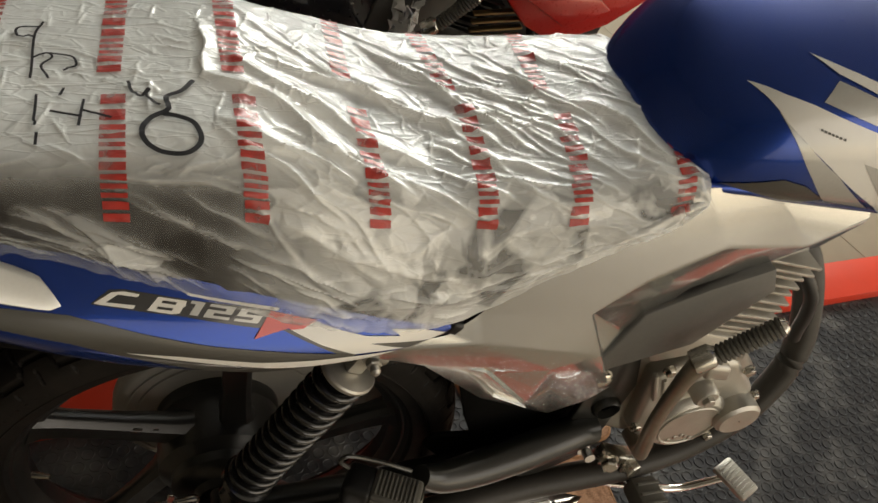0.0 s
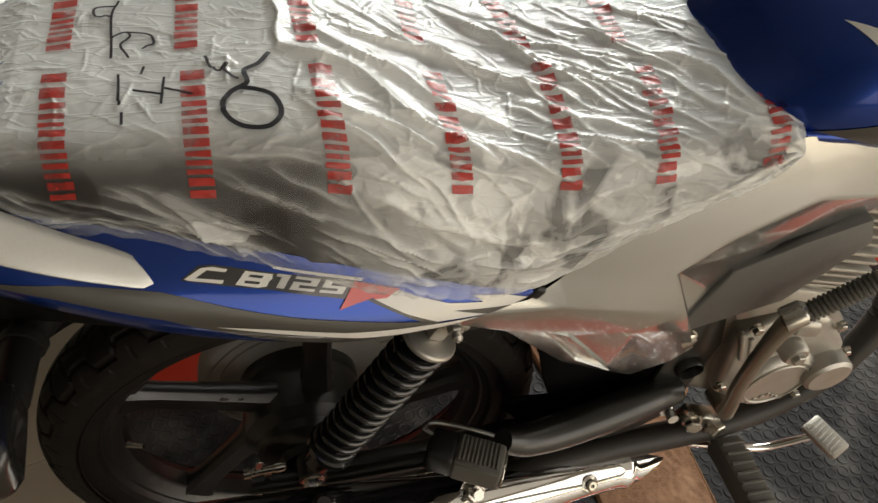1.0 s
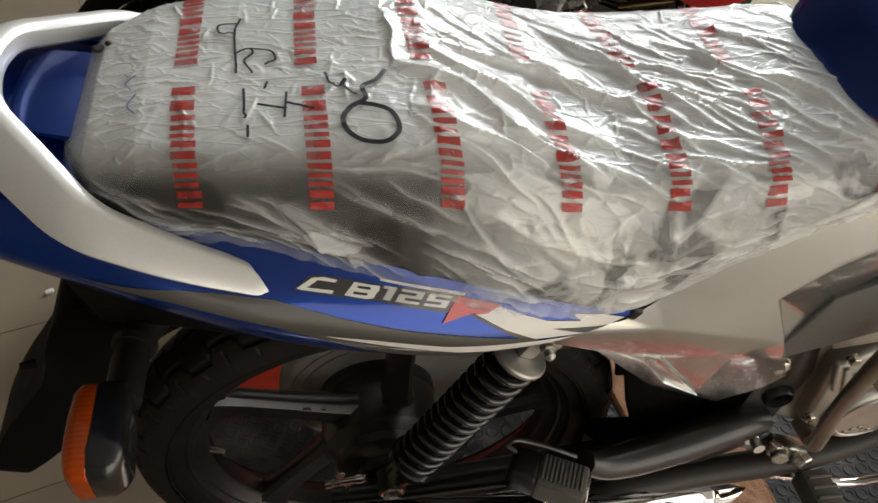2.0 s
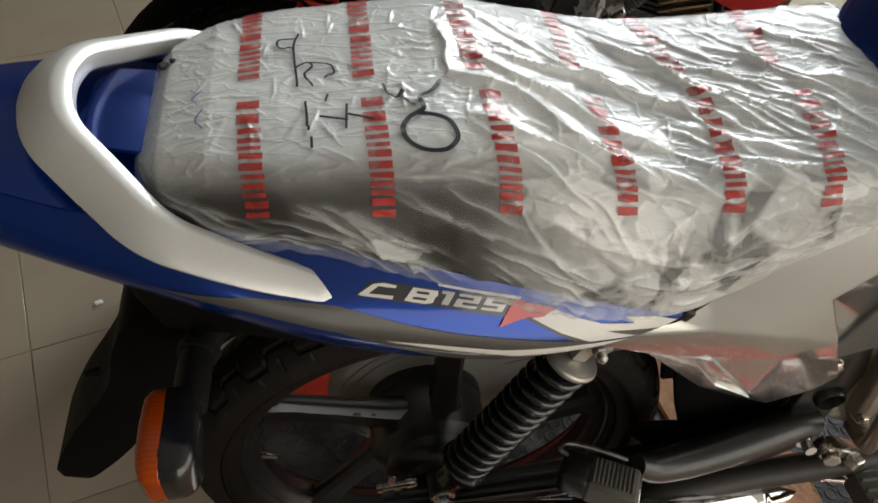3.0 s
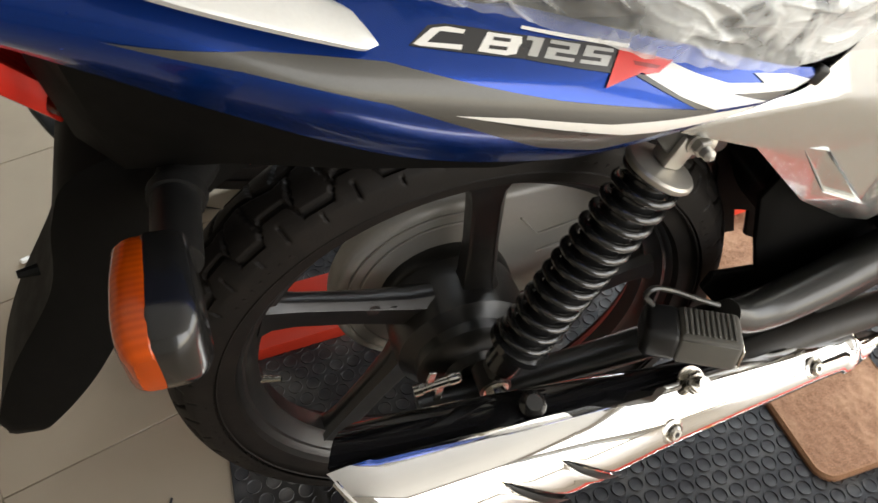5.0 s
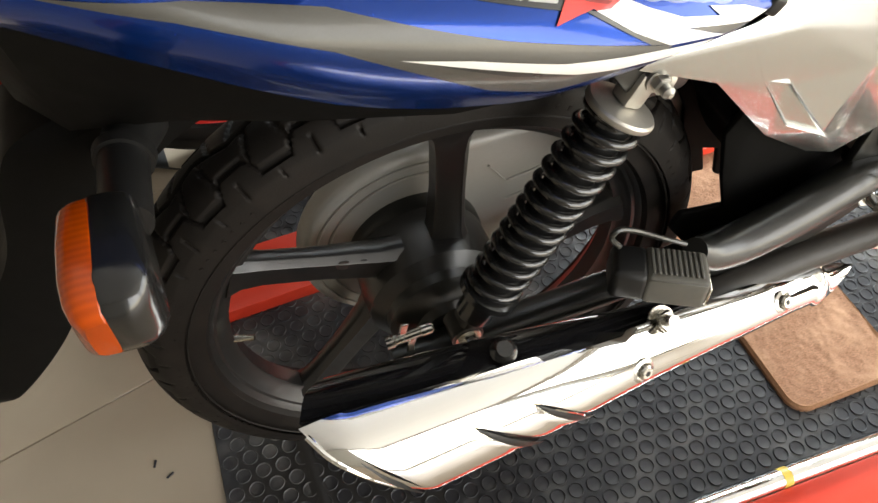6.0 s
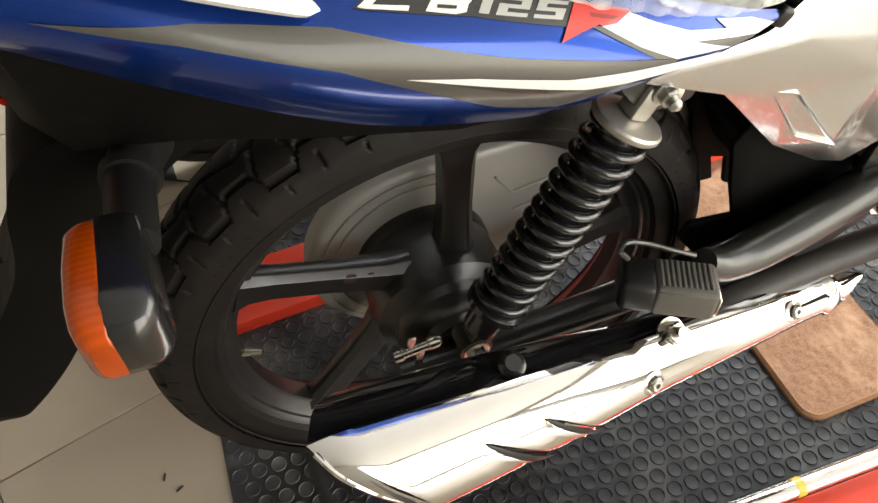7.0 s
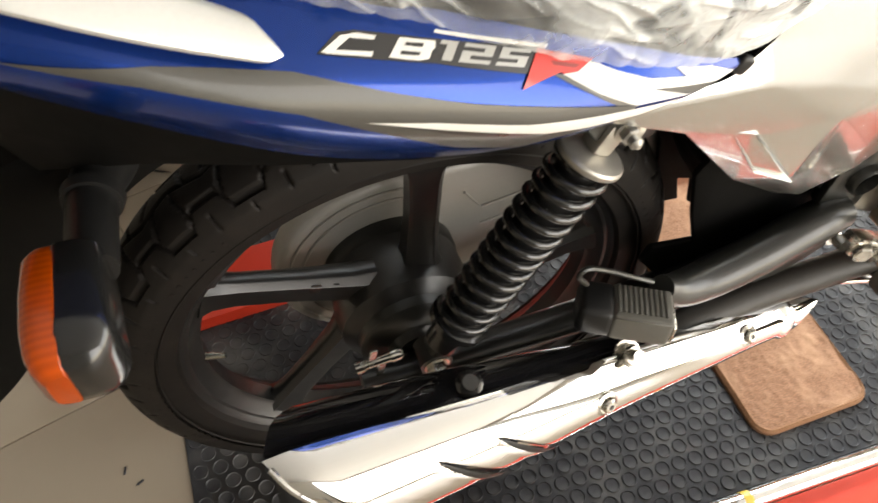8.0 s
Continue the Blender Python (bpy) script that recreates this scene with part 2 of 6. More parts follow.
def film_material():
    """thin milky packing film: see-through where it clings to the seat, milky where it hangs loose"""
    m, ns, ln, p = nodes_of("milky_packing_film")
    tc = ns.new("ShaderNodeTexCoord")
    n1 = ns.new("ShaderNodeTexNoise")
    n1.inputs["Scale"].default_value, n1.inputs["Detail"].default_value = 9, 6
    ln.new(tc.outputs["Object"], n1.inputs["Vector"])
    mx = ns.new("ShaderNodeMix")
    mx.data_type = "RGBA"
    mx.inputs[6].default_value, mx.inputs[7].default_value = (0.75, 0.77, 0.755, 1), (0.86, 0.88, 0.87, 1)
    ln.new(n1.outputs[0], mx.inputs[0])
    ln.new(mx.outputs[2], p.inputs["Base Color"])
    ln.new(crinkle(ns, ln, tc), p.inputs["Normal"])
    p.inputs["Roughness"].default_value = 0.23
    p.inputs["Specular IOR Level"].default_value = 0.5
    p.inputs["Coat Weight"].default_value, p.inputs["Coat Roughness"].default_value = 0.2, 0.08
    # opacity by place, partly set for light, with ragged islands where it clings or lifts
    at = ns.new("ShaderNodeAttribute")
    at.attribute_name = "film_opacity"
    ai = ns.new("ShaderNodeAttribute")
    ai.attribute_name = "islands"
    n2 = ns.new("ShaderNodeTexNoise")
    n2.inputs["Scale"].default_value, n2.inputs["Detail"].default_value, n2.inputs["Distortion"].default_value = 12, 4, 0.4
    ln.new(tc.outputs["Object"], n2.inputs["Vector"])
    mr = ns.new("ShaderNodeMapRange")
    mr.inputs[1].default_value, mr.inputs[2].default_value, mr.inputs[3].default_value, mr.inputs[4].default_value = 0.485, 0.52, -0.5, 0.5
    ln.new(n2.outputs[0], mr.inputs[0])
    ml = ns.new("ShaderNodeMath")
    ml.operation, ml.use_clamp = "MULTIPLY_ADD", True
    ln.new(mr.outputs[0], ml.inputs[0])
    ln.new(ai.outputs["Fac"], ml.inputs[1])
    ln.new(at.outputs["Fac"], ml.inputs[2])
    # thin lines of extra opacity, painted for the highlights along sharp creases
    last = ml.outputs[0]
    for scale, wide, much, turn in ((15, 0.006, 0.10, 20), (30, 0.007, 0.08, -35)):
        mp = ns.new("ShaderNodeMapping")
        mp.inputs["Scale"].default_value, mp.inputs["Rotation"].default_value = (0.45, 1.6, 1.6), (0, 0, radians(turn))
        ln.new(tc.outputs["Object"], mp.inputs[0])
        nz = ns.new("ShaderNodeTexNoise")
        nz.inputs["Scale"].default_value, nz.inputs["Detail"].default_value, nz.inputs["Distortion"].default_value = scale, 0, 0.0
        ln.new(mp.outputs[0], nz.inputs["Vector"])
        away = ns.new("ShaderNodeMath")
        away.operation = "SUBTRACT"
        away.inputs[1].default_value = 0.5
        ln.new(nz.outputs[0], away.inputs[0])
        ab = ns.new("ShaderNodeMath")
        ab.operation = "ABSOLUTE"
        ln.new(away.outputs[0], ab.inputs[0])
        line = ns.new("ShaderNodeMapRange")
        line.inputs[2].default_value, line.inputs[3].default_value, line.inputs[4].default_value = wide, much, 0.0
        ln.new(ab.outputs[0], line.inputs[0])
        # lines come and go
        gate = ns.new("ShaderNodeMapRange")
        gate.inputs[1].default_value, gate.inputs[2].default_value = 0.46, 0.60
        ln.new(n2.outputs[0] if turn < 0 else n1.outputs[0], gate.inputs[0])
        mul = ns.new("ShaderNodeMath")
        mul.operation = "MULTIPLY"
        ln.new(line.outputs[0], mul.inputs[0])
        ln.new(gate.outputs[0], mul.inputs[1])
        add = ns.new("ShaderNodeMath")
        add.use_clamp = True
        ln.new(last, add.inputs[0])
        ln.new(mul.outputs[0], add.inputs[1])
        last = add.outputs[0]
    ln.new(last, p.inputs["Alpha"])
    return m


def print_material():
    """red ink on the film, with the film's creases"""
    m, ns, ln, p = nodes_of("red_print")
    tc = ns.new("ShaderNodeTexCoord")
    n = ns.new("ShaderNodeTexNoise")
    n.inputs["Scale"].default_value, n.inputs["Detail"].default_value = 60, 5
    ln.new(tc.outputs["Object"], n.inputs["Vector"])
    mx = ns.new("ShaderNodeMix")
    mx.data_type = "RGBA"
    mx.inputs[6].default_value, mx.inputs[7].default_value = (0.40, 0.024, 0.020, 1), (0.58, 0.055, 0.042, 1)
    ln.new(n.outputs[0], mx.inputs[0])
    ln.new(mx.outputs[2], p.inputs["Base Color"])
    ln.new(crinkle(ns, ln, tc), p.inputs["Normal"])
    p.inputs["Roughness"].default_value = 0.3
    mr = ns.new("ShaderNodeMapRange")
    mr.inputs[1].default_value, mr.inputs[2].default_value, mr.inputs[3].default_value, mr.inputs[4].default_value = 0.35, 0.6, 0.50, 0.92
    ln.new(n.outputs[0], mr.inputs[0])
    ln.new(mr.outputs[0], p.inputs["Alpha"])
    return m


PRINT = print_material()
FILM = film_material()

# ---- building helpers ----


def finish(bm, angle=38):
    bmesh.ops.recalc_face_normals(bm, faces=bm.faces)
    for f in bm.faces:
        f.smooth = True
    lim = radians(angle)
    for e in bm.edges:
        if len(e.link_faces) == 2:
            e.smooth = e.calc_face_angle(0) < lim
    return bm


def mesh_of(name, bm, mat, angle=38):
    finish(bm, angle)
    me = bpy.data.meshes.new(name)
    bm.to_mesh(me)
    bm.free()
    me.materials.append(mat)
    return me


def part(name, bm, mat, parent, label="", angle=38):
    ob = new(name, mesh_of(name, bm, mat, angle))
    ob.parent = parent
    if label:
        ob["label"] = label
    return ob


def thing(name, label, category, group="", kind=""):
    return tagged(new(name), label, category, group, kind)


def solid(name, bm, mat, label, category, group="", kind="", angle=38):
    return tagged(new(name, mesh_of(name, bm, mat, angle)), label, category, group, kind)


def spline(points, n):
    """n points along a smooth curve through the given ones"""
    p = np.array(points, float)
    q = np.vstack([2 * p[0] - p[1], p, 2 * p[-1] - p[-2]])
    out = []
    for s in np.linspace(0, len(p) - 1 - 1e-9, n):
        i, u = int(s), s - int(s)
        a, b, c, d = q[i], q[i + 1], q[i + 2], q[i + 3]
        out.append(0.5 * (2 * b + (c - a) * u + (2 * a - 5 * b + 4 * c - d) * u * u + (3 * b - a - 3 * c + d) * u ** 3))
    return np.array(out)


def skin(rows, closed=False, caps=False, bm=None):
    """a mesh over rows of points"""
    bm = bm or bmesh.new()
    vs = [[bm.verts.new(tuple(p)) for p in r] for r in rows]
    n = len(vs[0])
    for a, b in zip(vs, vs[1:]):
        for i in range(n if closed else n - 1):
            j = (i + 1) % n
            try:
                bm.faces.new((a[i], a[j], b[j], b[i]))
            except ValueError:
                pass
    if caps:
        for r in (vs[0], vs[-1]):
            try:
                bm.faces.new(r)
            except ValueError:
                pass
    return bm


def tube(points, radius, n=12, steps=None, caps=True, bm=None, flat=1.0, up=None):
    """a round (or flattened) bar along a smooth curve; radius may be a list"""
    pts = spline(points, steps) if steps else np.array(points, float)
    rad = np.interp(np.linspace(0, 1, len(pts)), np.linspace(0, 1, len(radius)), radius) if isinstance(radius, (list, tuple)) else [radius] * len(pts)
    tang = np.gradient(pts, axis=0)
    ref = np.array(up if up is not None else (0.13, 0.31, 0.94))
    rows = []
    for p, t, r in zip(pts, tang, rad):
        t = t / (np.linalg.norm(t) + 1e-12)
        u = np.cross(t, ref)
        u /= np.linalg.norm(u) + 1e-12
        v = np.cross(u, t)
        rows.append([p + r * (math.cos(a) * u + flat * math.sin(a) * v) for a in np.linspace(0, 2 * math.pi, n, endpoint=False)])
    return skin(rows, closed=True, caps=caps, bm=bm)


def lathe(profile, centre, axis="y", n=48, bm=None, closed=True):
    """turns (radius, height) points round an axis through centre; closed joins the profile's ends"""
    rows = []
    for k in range(n):
        a = 2 * math.pi * k / n
        row = []
        for r, h in profile:
            c, s = r * math.cos(a), r * math.sin(a)
            row.append({"y": (c, h, s), "z": (c, s, h), "x": (h, c, s)}[axis])
        rows.append([np.array(q) + centre for q in row])
    rows.append(rows[0])
    bm = bm or bmesh.new()
    vs = [[bm.verts.new(tuple(p)) for p in r] for r in rows[:-1]]
    vs.append(vs[0])
    m = len(profile)
    for a, b in zip(vs, vs[1:]):
        for i in range(m if closed else m - 1):
            j = (i + 1) % m
            bm.faces.new((a[i], a[j], b[j], b[i]))
    return bm


def along(bm, a, b):
    """lays a mesh made about the z axis (from 0 up) along the way from a to b"""
    a, b = Vector(a), Vector(b)
    q = (b - a).to_track_quat("Z", "Y").to_matrix().to_4x4()
    bmesh.ops.transform(bm, matrix=Matrix.Translation(a) @ q, verts=bm.verts)
    return bm


def disc(profile, a, b, n=24):
    """a turned piece along a to b; profile of (radius, height from a)"""
    prof = [(1e-5, profile[0][1])] + list(profile) + [(1e-5, profile[-1][1])]
    return along(lathe(prof, (0, 0, 0), "z", n, closed=False), a, b)


def block(size, m, bevel=0.0, seg=2):
    bm = bmesh.new()
    bmesh.ops.create_cube(bm, size=1.0)
    bmesh.ops.scale(bm, vec=size, verts=bm.verts)
    if bevel:
        bmesh.ops.bevel(bm, geom=bm.edges[:], offset=bevel, segments=seg, profile=0.5, affect="EDGES")
    bmesh.ops.transform(bm, matrix=m, verts=bm.verts)
    return bm


def slab(outline, y0, y1, bevel=0.0, seg=2):
    """a plate whose outline lies in x, z, from y0 to y1"""
    bm = bmesh.new()
    vs = [bm.verts.new((x, y0, z)) for x, z in outline]
    f = bm.faces.new(vs)
    r = bmesh.ops.extrude_face_region(bm, geom=[f])
    bmesh.ops.translate(bm, vec=(0, y1 - y0, 0), verts=[v for v in r["geom"] if isinstance(v, bmesh.types.BMVert)])
    if bevel:
        bmesh.ops.bevel(bm, geom=[e for e in bm.edges], offset=bevel, segments=seg, profile=0.5, affect="EDGES")
    return bm


def hexnut(place, way, r, h, washer=0.0):
    bm = bmesh.new()
    place, way = Vector(place), Vector(way).normalized()
    lathe([(1e-5, 0), (r, 0), (r, h * 0.85), (r * 0.85, h), (1e-5, h)], (0, 0, 0), "z", 6, bm=bm, closed=False)
    if washer:
        lathe([(1e-5, -0.002), (washer, -0.002), (washer, 0.0005), (1e-5, 0.0005)], (0, 0, 0), "z", 18, bm=bm, closed=False)
    return along(bm, place, place + way)


# tail cowl: lines that run along the tail, from the seat's edge down (x, y, z)
COWL_TOP = [(-0.47, -0.028, 0.846), (-0.39, -0.055, 0.838), (-0.31, -0.085, 0.828), (-0.22, -0.104, 0.815), (-0.153, -0.108, 0.797), (-0.09, -0.114, 0.785),
            (-0.03, -0.122, 0.768), (0.03, -0.127, 0.748), (0.09, -0.129, 0.728), (0.14, -0.128, 0.710), (0.178, -0.122, 0.697)]
COWL_CREASE = [(-0.46, -0.045, 0.828), (-0.38, -0.080, 0.820), (-0.30, -0.112, 0.806), (-0.22, -0.137, 0.790), (-0.15, -0.148, 0.766), (-0.09, -0.152, 0.748),
               (-0.03, -0.155, 0.731), (0.03, -0.154, 0.712), (0.09, -0.147, 0.698), (0.14, -0.137, 0.692), (0.180, -0.124, 0.692)]
COWL_MID = [(-0.46, -0.045, 0.815), (-0.38, -0.080, 0.800), (-0.30, -0.112, 0.788), (-0.22, -0.136, 0.768), (-0.15, -0.148, 0.740), (-0.09, -0.150, 0.715),
            (-0.03, -0.150, 0.697), (0.03, -0.147, 0.683), (0.09, -0.140, 0.681), (0.14, -0.132, 0.684), (0.181, -0.121, 0.689)]
COWL_LOW = [(-0.45, -0.035, 0.808), (-0.37, -0.068, 0.786), (-0.29, -0.098, 0.768), (-0.21, -0.118, 0.735), (-0.14, -0.124, 0.699), (-0.09, -0.124, 0.677),
            (-0.03, -0.122, 0.660), (0.03, -0.120, 0.652), (0.09, -0.119, 0.664), (0.14, -0.118, 0.677), (0.181, -0.116, 0.687)]


def cowl_rows(n=150, m=40):
    lines = [spline(l, n) for l in (COWL_TOP, COWL_CREASE, COWL_MID, COWL_LOW)]
    return [spline([l[i] for l in lines], m) for i in range(n)]


# seat cover: at each x the crown, half width, shoulder, hem height and hem half width
SEAT = [(-0.264, 0.805, 0.045, 0.795, 0.775, 0.050), (-0.254, 0.832, 0.068, 0.812, 0.772, 0.075), (-0.235, 0.848, 0.086, 0.826, 0.776, 0.092),
        (-0.20, 0.858, 0.101, 0.840, 0.785, 0.106), (-0.15, 0.864, 0.110, 0.848, 0.797, 0.111), (-0.10, 0.867, 0.114, 0.850, 0.786, 0.120),
        (-0.04, 0.872, 0.118, 0.850, 0.770, 0.131), (0.0, 0.872, 0.120, 0.849, 0.756, 0.138), (0.04, 0.862, 0.121, 0.844, 0.741, 0.143),
        (0.09, 0.849, 0.121, 0.835, 0.728, 0.143), (0.14, 0.842, 0.120, 0.830, 0.719, 0.139), (0.18, 0.842, 0.120, 0.830, 0.719, 0.132),
        (0.235, 0.846, 0.120, 0.832, 0.753, 0.127), (0.29, 0.852, 0.119, 0.836, 0.785, 0.125), (0.335, 0.856, 0.119, 0.840, 0.812, 0.123),
        (0.362, 0.857, 0.117, 0.845, 0.831, 0.119), (0.376, 0.853, 0.113, 0.843, 0.834, 0.114), (0.387, 0.846, 0.100, 0.840, 0.835, 0.102)]


def seat_section(x, m=90):
    """the cover's outline across the seat at x, near hem first"""
    c = [np.interp(x, [r[0] for r in SEAT], [r[k] for r in SEAT]) for k in range(1, 6)]
    zt, w, zs, zb, yb = c
    half = [(-yb, zb), (-yb - 0.001, zb * 0.72 + zs * 0.28), (-(yb + w) / 2 - 0.006, (zb + zs) / 2), (-w - 0.004, zs - 0.012), (-w * 0.93, zs + 0.55 * (zt - zs)),
            (-w * 0.70, zt - 0.0015), (-w * 0.3, zt + 0.001)]
    pts = half + [(0, zt + 0.001)] + [(-y, z) for y, z in reversed(half)]
    return [(x, y, z) for y, z in spline(pts, m)]


def on_surface(rows):
    """a function that gives the y of a sheet at x, z (its near side), by the nearest mesh points"""
    g = np.array(rows).reshape(-1, 3)

    def y_at(x, z):
        d = (g[:, 0] - x) ** 2 + (g[:, 2] - z) ** 2
        k = np.argpartition(d, 36)[:36]
        u, w = g[k, 0] - x, g[k, 2] - z
        a = np.stack([np.ones(36), u, w, u * w, w * w], 1)
        return float(np.linalg.lstsq(a, g[k, 1], rcond=None)[0][0])
    return y_at


def sticker(outline, y_at, lift=0.0009, cuts=5):
    """a film with an outline in x, z laid on a curved panel"""
    bm = bmesh.new()
    f = bm.faces.new([bm.verts.new((x, 0, z)) for x, z in outline])
    bmesh.ops.triangulate(bm, faces=[f], ngon_method="EAR_CLIP")
    for _ in range(cuts):
        long = [e for e in bm.edges if e.calc_length() > 0.004]
        if not long:
            break
        bmesh.ops.subdivide_edges(bm, edges=long, cuts=1)
        bmesh.ops.triangulate(bm, faces=[q for q in bm.faces if len(q.verts) > 3])
    for v in bm.verts:
        x, z = v.co.x, v.co.z
        y = y_at(x, z)
        way = Vector(((y_at(x + 0.002, z) - y) / 0.002, -1.0, (y_at(x, z + 0.002) - y) / 0.002)).normalized()
        v.co = Vector((x, y, z)) + way * lift
    return bm


# ---- the room ----
# walls and ceiling are unseen, added to close the room and set its fill
def wall_with_hole(name, x0, x1, z0, z1, hx0, hx1, hz0, hz1, m, label):
    """a wall in its own x, z plane, 0.2 thick, with one opening"""
    bm = bmesh.new()
    for a, b, c, d in ((x0, hx0, z0, z1), (hx1, x1, z0, z1), (hx0, hx1, z0, hz0), (hx0, hx1, hz1, z1)):
        if b - a > 0.01 and d - c > 0.01:
            t = bmesh.new()
            bmesh.ops.create_cube(t, size=1.0, matrix=pose((a + b) / 2, 0, (c + d) / 2) @ Matrix.Diagonal((b - a, 0.2, d - c, 1)))
            me = bpy.data.meshes.new("tmp")
            t.to_mesh(me)
            t.free()
            bm.from_mesh(me)
            bpy.data.meshes.remove(me)
    bmesh.ops.transform(bm, matrix=m, verts=bm.verts)
    return solid(name, bm, WALLP, label, "wall", kind="structure")


wall_with_hole("wall_south", -3.2, 4.2, 0, 3.0, 0.15, 3.95, 0.05, 2.9, pose(0, -3.0, 0), "unseen beige painted wall with a wide glazed opening")
wall_with_hole("wall_east", -3.0, 3.4, 0, 3.0, -0.1, 3.1, 0.05, 2.9, pose(4.1, 0.2, 0, 0, 0, -90), "unseen beige painted wall with a window")
wall_with_hole("wall_north", -3.2, 4.2, 0, 3.0, 0.7, 3.7, 1.7, 2.92, pose(0, 3.6, 0), "unseen beige painted wall with an added high window")
wall_with_hole("wall_west", -3.2, 3.4, 0, 3.0, 0, 0, 0, 0, pose(-3.1, 0.2, 0, 0, 0, -90), "unseen plain beige painted wall")
bm_c = bmesh.new()
for cx0, cx1, cy0, cy1 in ((-3.2, 4.2, -3.1, 3.7),):
    bmesh.ops.create_cube(bm_c, size=1.0, matrix=pose((cx0 + cx1) / 2, (cy0 + cy1) / 2, 3.075) @ Matrix.Diagonal((cx1 - cx0, cy1 - cy0, 0.15, 1)))
solid("ceiling", bm_c, CEILP, "unseen plain off-white painted ceiling", "ceiling", kind="structure")
solid("ground", block((7.4, 6.8, 0.1), pose(0.5, 0.3, -0.054)), GROUT, "concrete bed under the floor tiles", "floor", kind="structure")


def window_in(name, w, h, m, label, mullion=True):
    root = tagged(new(name), label, "window", kind="structure")
    root.matrix_world = m
    bm = bmesh.new()
    bars = [(w, 0.06, 0, h / 2 - 0.03), (w, 0.06, 0, -h / 2 + 0.03), (0.06, h - 0.12, -w / 2 + 0.03, 0), (0.06, h - 0.12, w / 2 - 0.03, 0)]
    for sx, sz, px, pz in bars + ([(0.05, h - 0.12, 0, 0)] if mullion else []):
        t = block((sx, 0.08, sz), pose(px, 0, pz), 0.006, 1)
        me = bpy.data.meshes.new("tmp")
        t.to_mesh(me)
        t.free()
        bm.from_mesh(me)
        bpy.data.meshes.remove(me)
    part("window_frame", bm, FRAMEP, root)


window_in("window_1", 3.8, 2.85, pose(2.05, -3.0, 1.475), "wide shop window with a grey metal frame", False)
window_in("window_2", 3.2, 2.85, pose(4.1, -1.3, 1.475, 0, 0, 90), "side window with a grey metal frame")

# unseen window, added as an opening for the high fill lamp
window_in("window_3", 3.0, 1.22, pose(2.2, 3.6, 2.31), "unseen high window with a grey metal frame, added for fill light")

# ---- the show stand ----
MAT_X0, MAT_X1, MAT_Y0, MAT_Y1 = -0.292, 2.2, -0.246, 0.46
rubber_mat = solid("rubber_mat", block((MAT_X1 - MAT_X0, MAT_Y1 - MAT_Y0, 0.004), pose((MAT_X0 + MAT_X1) / 2, (MAT_Y0 + MAT_Y1) / 2, 0.002), 0.0008, 1), MATRUB,
                   "black rubber mat with a raised round stud pattern", "mat")
solid("rubber_pad", skin([[(x, y, 0.0046 + 0.0035 * math.exp(-((x + 0.178 + 0.1 * (y + 0.05)) / 0.006) ** 2) + 0.0006 * math.sin(9 * x + 13 * y)) for y in np.linspace(-0.243, 0.05, 24)]
                          for x in np.linspace(-0.268, -0.02, 60)]), MATDARK, "smooth black rubber sheet on the mat under the rear tyre", "rubber sheet")


def red_board(x, y0, y1, h, turn, label):
    b = thing("red_kerb", label, "stand edge", "red stand edges")
    b.matrix_world = pose(0, 0, 0, 0, 0, turn)
    k = 0
    while x < 2.3:
        ln = 0.62 if k % 2 else 0.55
        part("board", block((ln - 0.003, y1 - y0, h), pose(x + ln / 2, (y0 + y1) / 2, h / 2), 0.003, 2), REDBOARD, b)
        x += ln
        k += 1
    return b


red_board(-0.34, 0.236, 0.345, 0.030, 5.3, "bright red painted boards on the mat, behind the motorcycle")
red_board(-0.27, -0.352, -0.274, 0.012, 0, "bright red painted boards beside the chrome tube")
rail_tube = thing("chrome_tube", "chrome tube lying along the mat's edge, with yellow tape", "tube")
part("tube", tube([(-0.25, -0.2615, 0.0165), (2.2, -0.2615, 0.0165)], 0.0125, 24), CHROME, rail_tube)
part("tape_band", tube([(0.3995, -0.2615, 0.0165), (0.4125, -0.2615, 0.0165)], 0.0129, 24), YELLOWTAPE, rail_tube, "yellow tape band")


